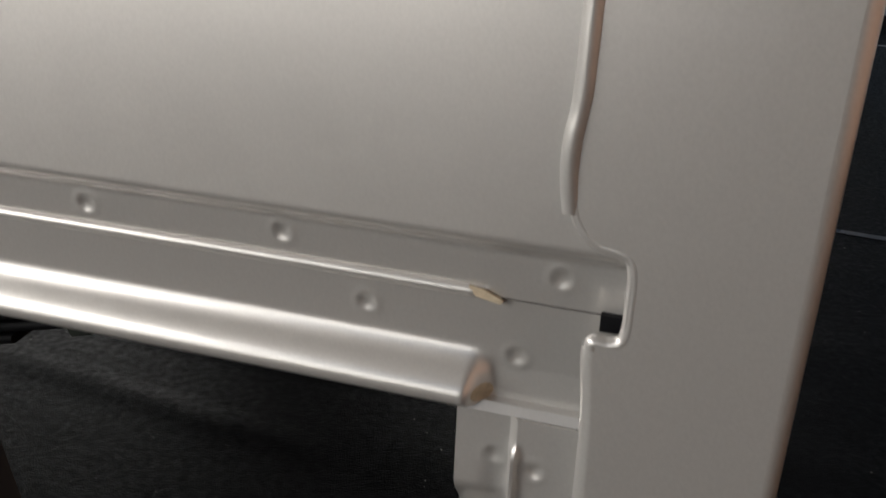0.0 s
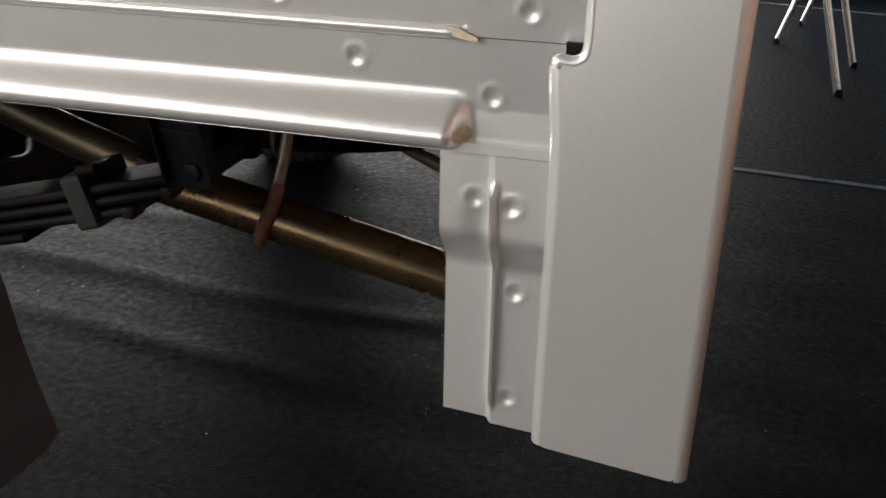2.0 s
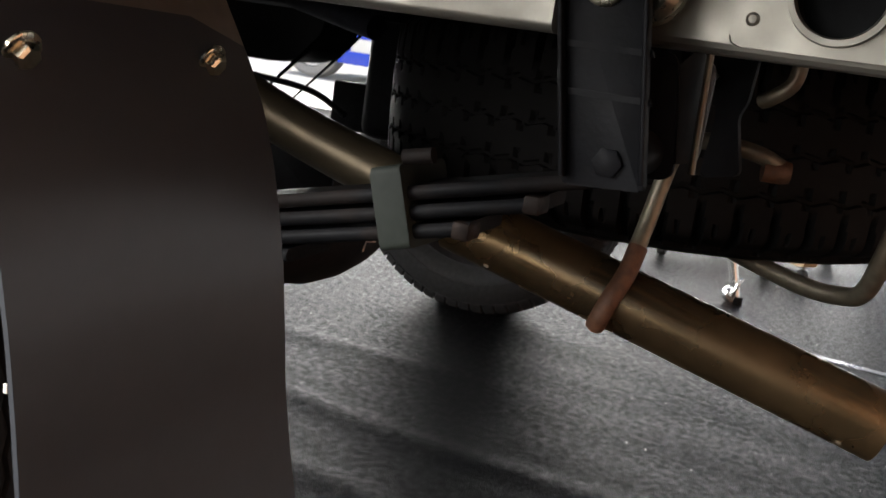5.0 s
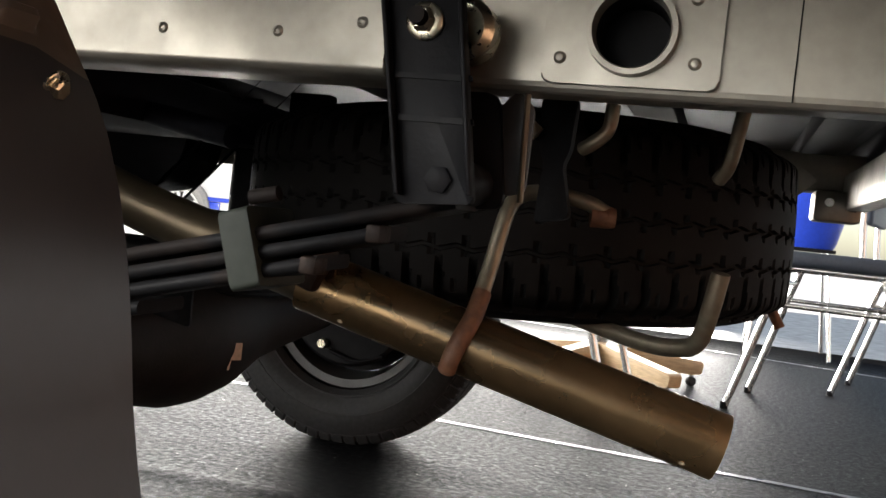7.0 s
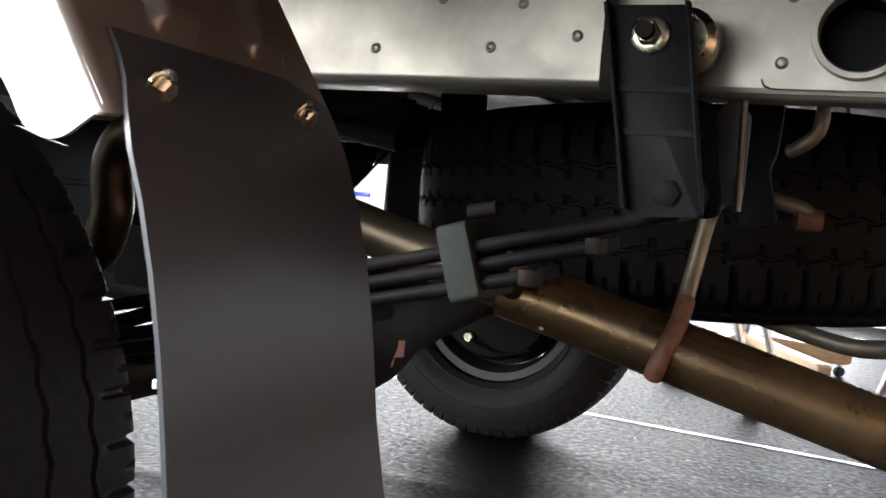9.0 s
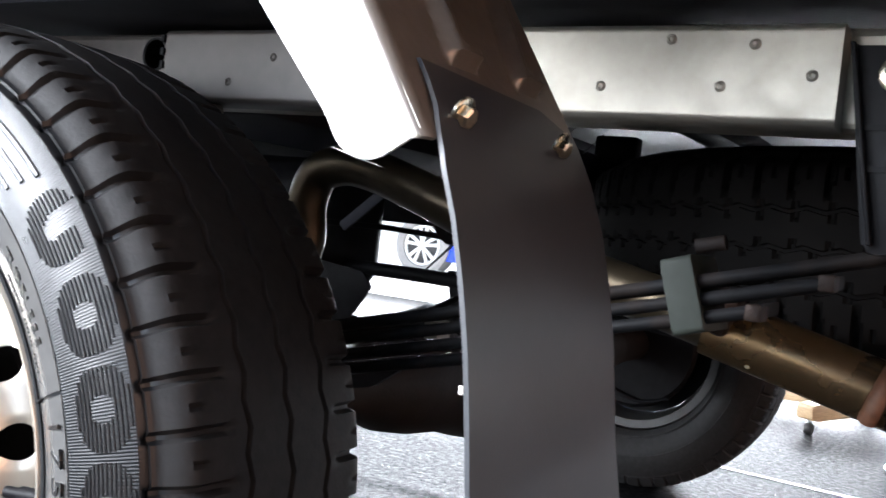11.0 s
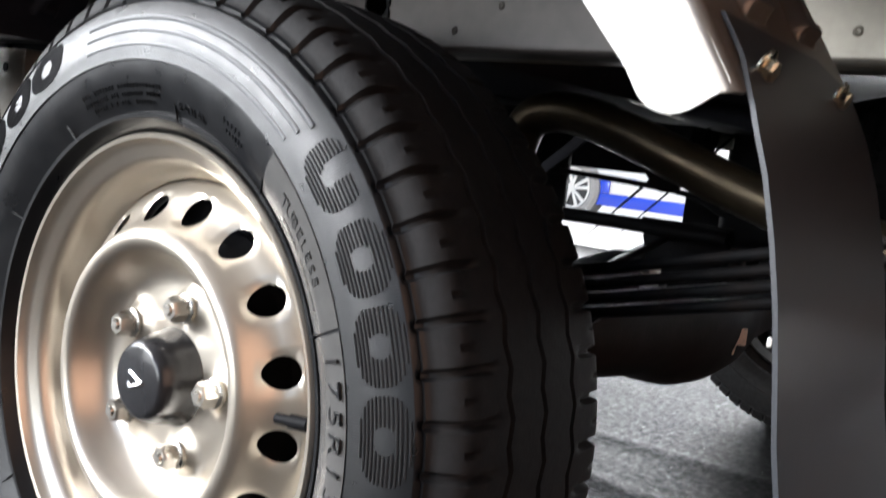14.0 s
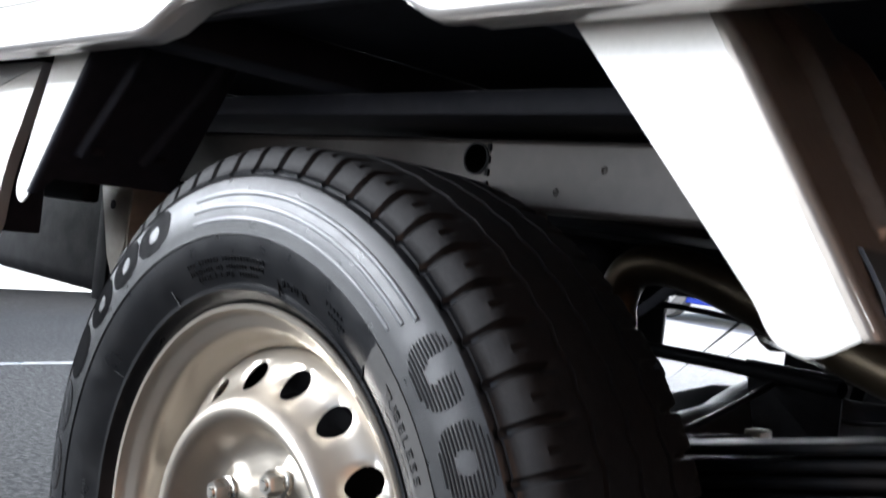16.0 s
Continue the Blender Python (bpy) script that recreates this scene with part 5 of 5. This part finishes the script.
# rear cross member and small fittings seen past the spare
cross = part("rear_crossmember", box((0.905, 0.20, 0.565), (0.94, 1.45, 0.625), 0.004), RAIL, truck, "grey rear cross member")
part("step_fitting", box((0.858, 1.33, 0.545), (0.93, 1.40, 0.594), 0.006), RAIL, cross)
part("fitting_bolt", hexbolt(0.009, 0.01), CHROME, cross, m=pose(0.88, 1.329, 0.575))
part("fitting_bolt", hexbolt(0.009, 0.01), CHROME, cross, m=pose(0.915, 1.329, 0.570))


# ---------------------------------------------------------------- chairs
def build_chair(at, turn, label):
    c = thing("stacking_chair", label, "chair", "chairs beside the stand", at)
    c.rotation_euler = (0, 0, radians(turn))
    part("seat", box((-0.215, -0.205, 0.452), (0.215, 0.205, 0.500), 0.018, 3), SEATBLUE, c, "dark blue padded vinyl seat")
    part("backrest", box((-0.2, 0.195, 0.62), (0.2, 0.225, 0.86), 0.012, 3), SEATBLUE, c, "dark blue padded backrest")
    for sx in (-1, 1):
        for sy in (-1, 1):
            leg = part("leg", tube([(sx * 0.185, sy * 0.125, 0.446), (sx * 0.190, sy * 0.150, 0.40), (sx * 0.205, sy * 0.268, 0.006)], 0.0115, sides=14, n=6), ALLOY, c, "chromed tube leg")
            part("foot", revolve([(0.0, 0.0), (0.0125, 0.0), (0.0125, -0.02), (0.0, -0.02)], 14, closed=False), BLACK, leg, m=pose(sx * 0.2052, sy * 0.269, 0.0, -90, 0, 0))
        part("stretcher", tube([(sx * 0.192, -0.172, 0.335), (sx * 0.192, 0.172, 0.335)], 0.008, sides=10, curved=False), ALLOY, c)
        part("seat_rail", tube([(sx * 0.19, -0.19, 0.447), (sx * 0.19, 0.19, 0.447)], 0.011, sides=12, curved=False), ALLOY, c)
        part("back_post", tube([(sx * 0.19, 0.185, 0.447), (sx * 0.19, 0.215, 0.50), (sx * 0.19, 0.235, 0.84)], 0.011, sides=12), ALLOY, c)
    for sy in (-1, 1):
        part("cross_tube", tube([(-0.192, sy * 0.152, 0.395), (0.192, sy * 0.152, 0.395)], 0.008, sides=10, curved=False), ALLOY, c)
        part("cross_tube", tube([(-0.192, sy * 0.17, 0.436), (0.192, sy * 0.17, 0.436)], 0.009, sides=10, curved=False), ALLOY, c)
    return c


chair = build_chair((1.085, 2.90, 0), 79, "chromed stacking chair with a dark blue padded seat")
copy_thing(chair, pose(1.46, 3.50, 0, 0, 0, 75))
copy_thing(chair, pose(0.236, 2.423, 0, 0, 0, 86))

# wooden star base of a swivel chair
star = thing("swivel_chair_base", "pale wooden five-armed swivel chair base on castors", "chair base", at=(0.36, 2.95, 0))
bm = revolve([(0.0, 0.0), (0.028, 0.0), (0.028, -0.30), (0.0, -0.30)], 20, closed=False)
part("column", bm, CHROME, star, m=pose(0, 0, 0.09, -90, 0, 0))
for k in range(5):
    a = 72 * k + 28
    arm = part("arm", prism(round_poly([(0.0, 0.060), (0.345, 0.042), (0.375, 0.046), (0.380, 0.084), (0.365, 0.090), (0.0, 0.130)], 0.006), -0.026, 0.026, bev=0.004), WOOD, star, "varnished pale wooden arm",
               m=pose(0, 0, 0, 0, 0, a))
    part("castor", revolve([(0.0, -0.012), (0.014, -0.012), (0.0165, -0.008), (0.0165, 0.008), (0.014, 0.012), (0.0, 0.012)], 20, closed=False), DARKRIM, arm, m=pose(0.350, 0, 0.0165, 0, 0, 20))
    part("castor_stem", tube([(0.348, 0, 0.025), (0.348, 0, 0.048)], 0.007, sides=10, curved=False), CHROME, arm)

small_castor = thing("castor", "single bright castor wheel lying on the carpet", "castor", at=(0.47, 2.20, 0.02))
part("castor_wheel", revolve([(0.0, -0.014), (0.017, -0.014), (0.02, -0.008), (0.02, 0.008), (0.017, 0.014), (0.0, 0.014)], 20, closed=False), CHROME, small_castor, m=pose(0, 0, 0, 0, 0, 30))
part("castor_fork", tube([(0.006, -0.018, 0.0), (0.016, -0.016, 0.03), (0.024, 0.0, 0.045)], 0.004, sides=8), CHROME, small_castor)

# blue plastic tub behind the chairs
tub = thing("plastic_tub", "bright blue plastic tub standing on a steel stool", "tub", at=(1.07, 4.75, -0.0005))
part("tub_shell", revolve([(0.0, -0.52), (0.17, -0.52), (0.185, -0.55), (0.25, -0.83), (0.27, -0.84), (0.27, -0.855), (0.24, -0.855), (0.175, -0.56), (0.0, -0.545)], 48, closed=False),
     BLUEPLASTIC, tub, m=pose(0, 0, 0.01, -90, 0, 0))
for sx in (-1, 1):
    for sy in (-1, 1):
        part("stool_leg", tube([(sx * 0.14, sy * 0.14, 0.515), (sx * 0.19, sy * 0.19, 0.0)], 0.011, sides=12, curved=False), CHROME, tub)
part("stool_top", box((-0.17, -0.17, 0.512), (0.17, 0.17, 0.5295), 0.006), BLACK, tub)


# ---------------------------------------------------------------- another vehicle on the far side
car = thing("parked_car", "white parked car with a bright blue lower band beyond the carpet", "car", at=(-3.076, 8.32, -0.012))
car.scale = (1.1, 1.1, 1.1)
prof = [(-1.75, 0.36), (-1.70, 0.62), (-1.10, 0.74), (-0.55, 1.22), (0.75, 1.24), (1.35, 0.78), (1.72, 0.66), (1.75, 0.36), (1.5, 0.165), (-1.5, 0.165)]
part("body", prism(round_poly(prof, [0.06, 0.1, 0.1, 0.15, 0.15, 0.1, 0.1, 0.05, 0.05, 0.05], 5), -0.38, 1.15, bev=0.05), WHITE, car, "glossy white car body")
part("side_window", prism(round_poly([(-0.95, 0.76), (-0.5, 1.14), (0.68, 1.15), (1.08, 0.80)], 0.04), -0.384, -0.378), GLASS, car)
part("skirt", box((-1.00, -0.398, 0.160), (0.95, -0.376, 0.272), 0.008), BLUE, car, "glossy blue skirt along the sill")
part("arch_panel", box((-1.00, -0.396, 0.274), (-0.80, -0.376, 0.384), 0.006), BLUE, car, "blue panel behind the wheel")
part("side_stripe", box((-1.00, -0.398, 0.386), (-0.55, -0.376, 0.425), 0.006), BLUE, car, "blue stripe over the sill")
for x in (-1.17, 1.12):
    wh = part("wheel", revolve([(0.0, -0.40), (0.05, -0.41), (0.12, -0.39), (0.175, -0.40), (0.185, -0.40), (0.185, -0.28), (0.0, -0.28)], 40, closed=False), DARKRIM, car, "alloy wheel with five forked spokes", m=pose(x, 0.0, 0.285))
    part("tyre", revolve([(0.185, -0.40), (0.2, -0.425), (0.25, -0.435), (0.28, -0.415), (0.285, -0.39), (0.285, -0.27), (0.27, -0.25), (0.185, -0.26)], 48), GREYTYRE, wh)
    part("rim", revolve([(0.165, -0.412), (0.186, -0.416), (0.190, -0.395), (0.165, -0.395)], 40), WHITE, wh, "bright alloy rim")
    part("hub", revolve([(0.0, -0.424), (0.030, -0.424), (0.040, -0.412), (0.040, -0.39), (0.0, -0.39)], 24, closed=False), WHITE, wh)
    for k in range(10):
        a = 72 * (k // 2) + (13 if k % 2 else -13)
        part("spoke", prism([(-0.012, 0.03), (0.012, 0.03), (0.017, 0.172), (-0.017, 0.172)], -0.420, -0.40, bev=0.004), WHITE, wh, m=pose(0, 0, 0, 0, a, 0))
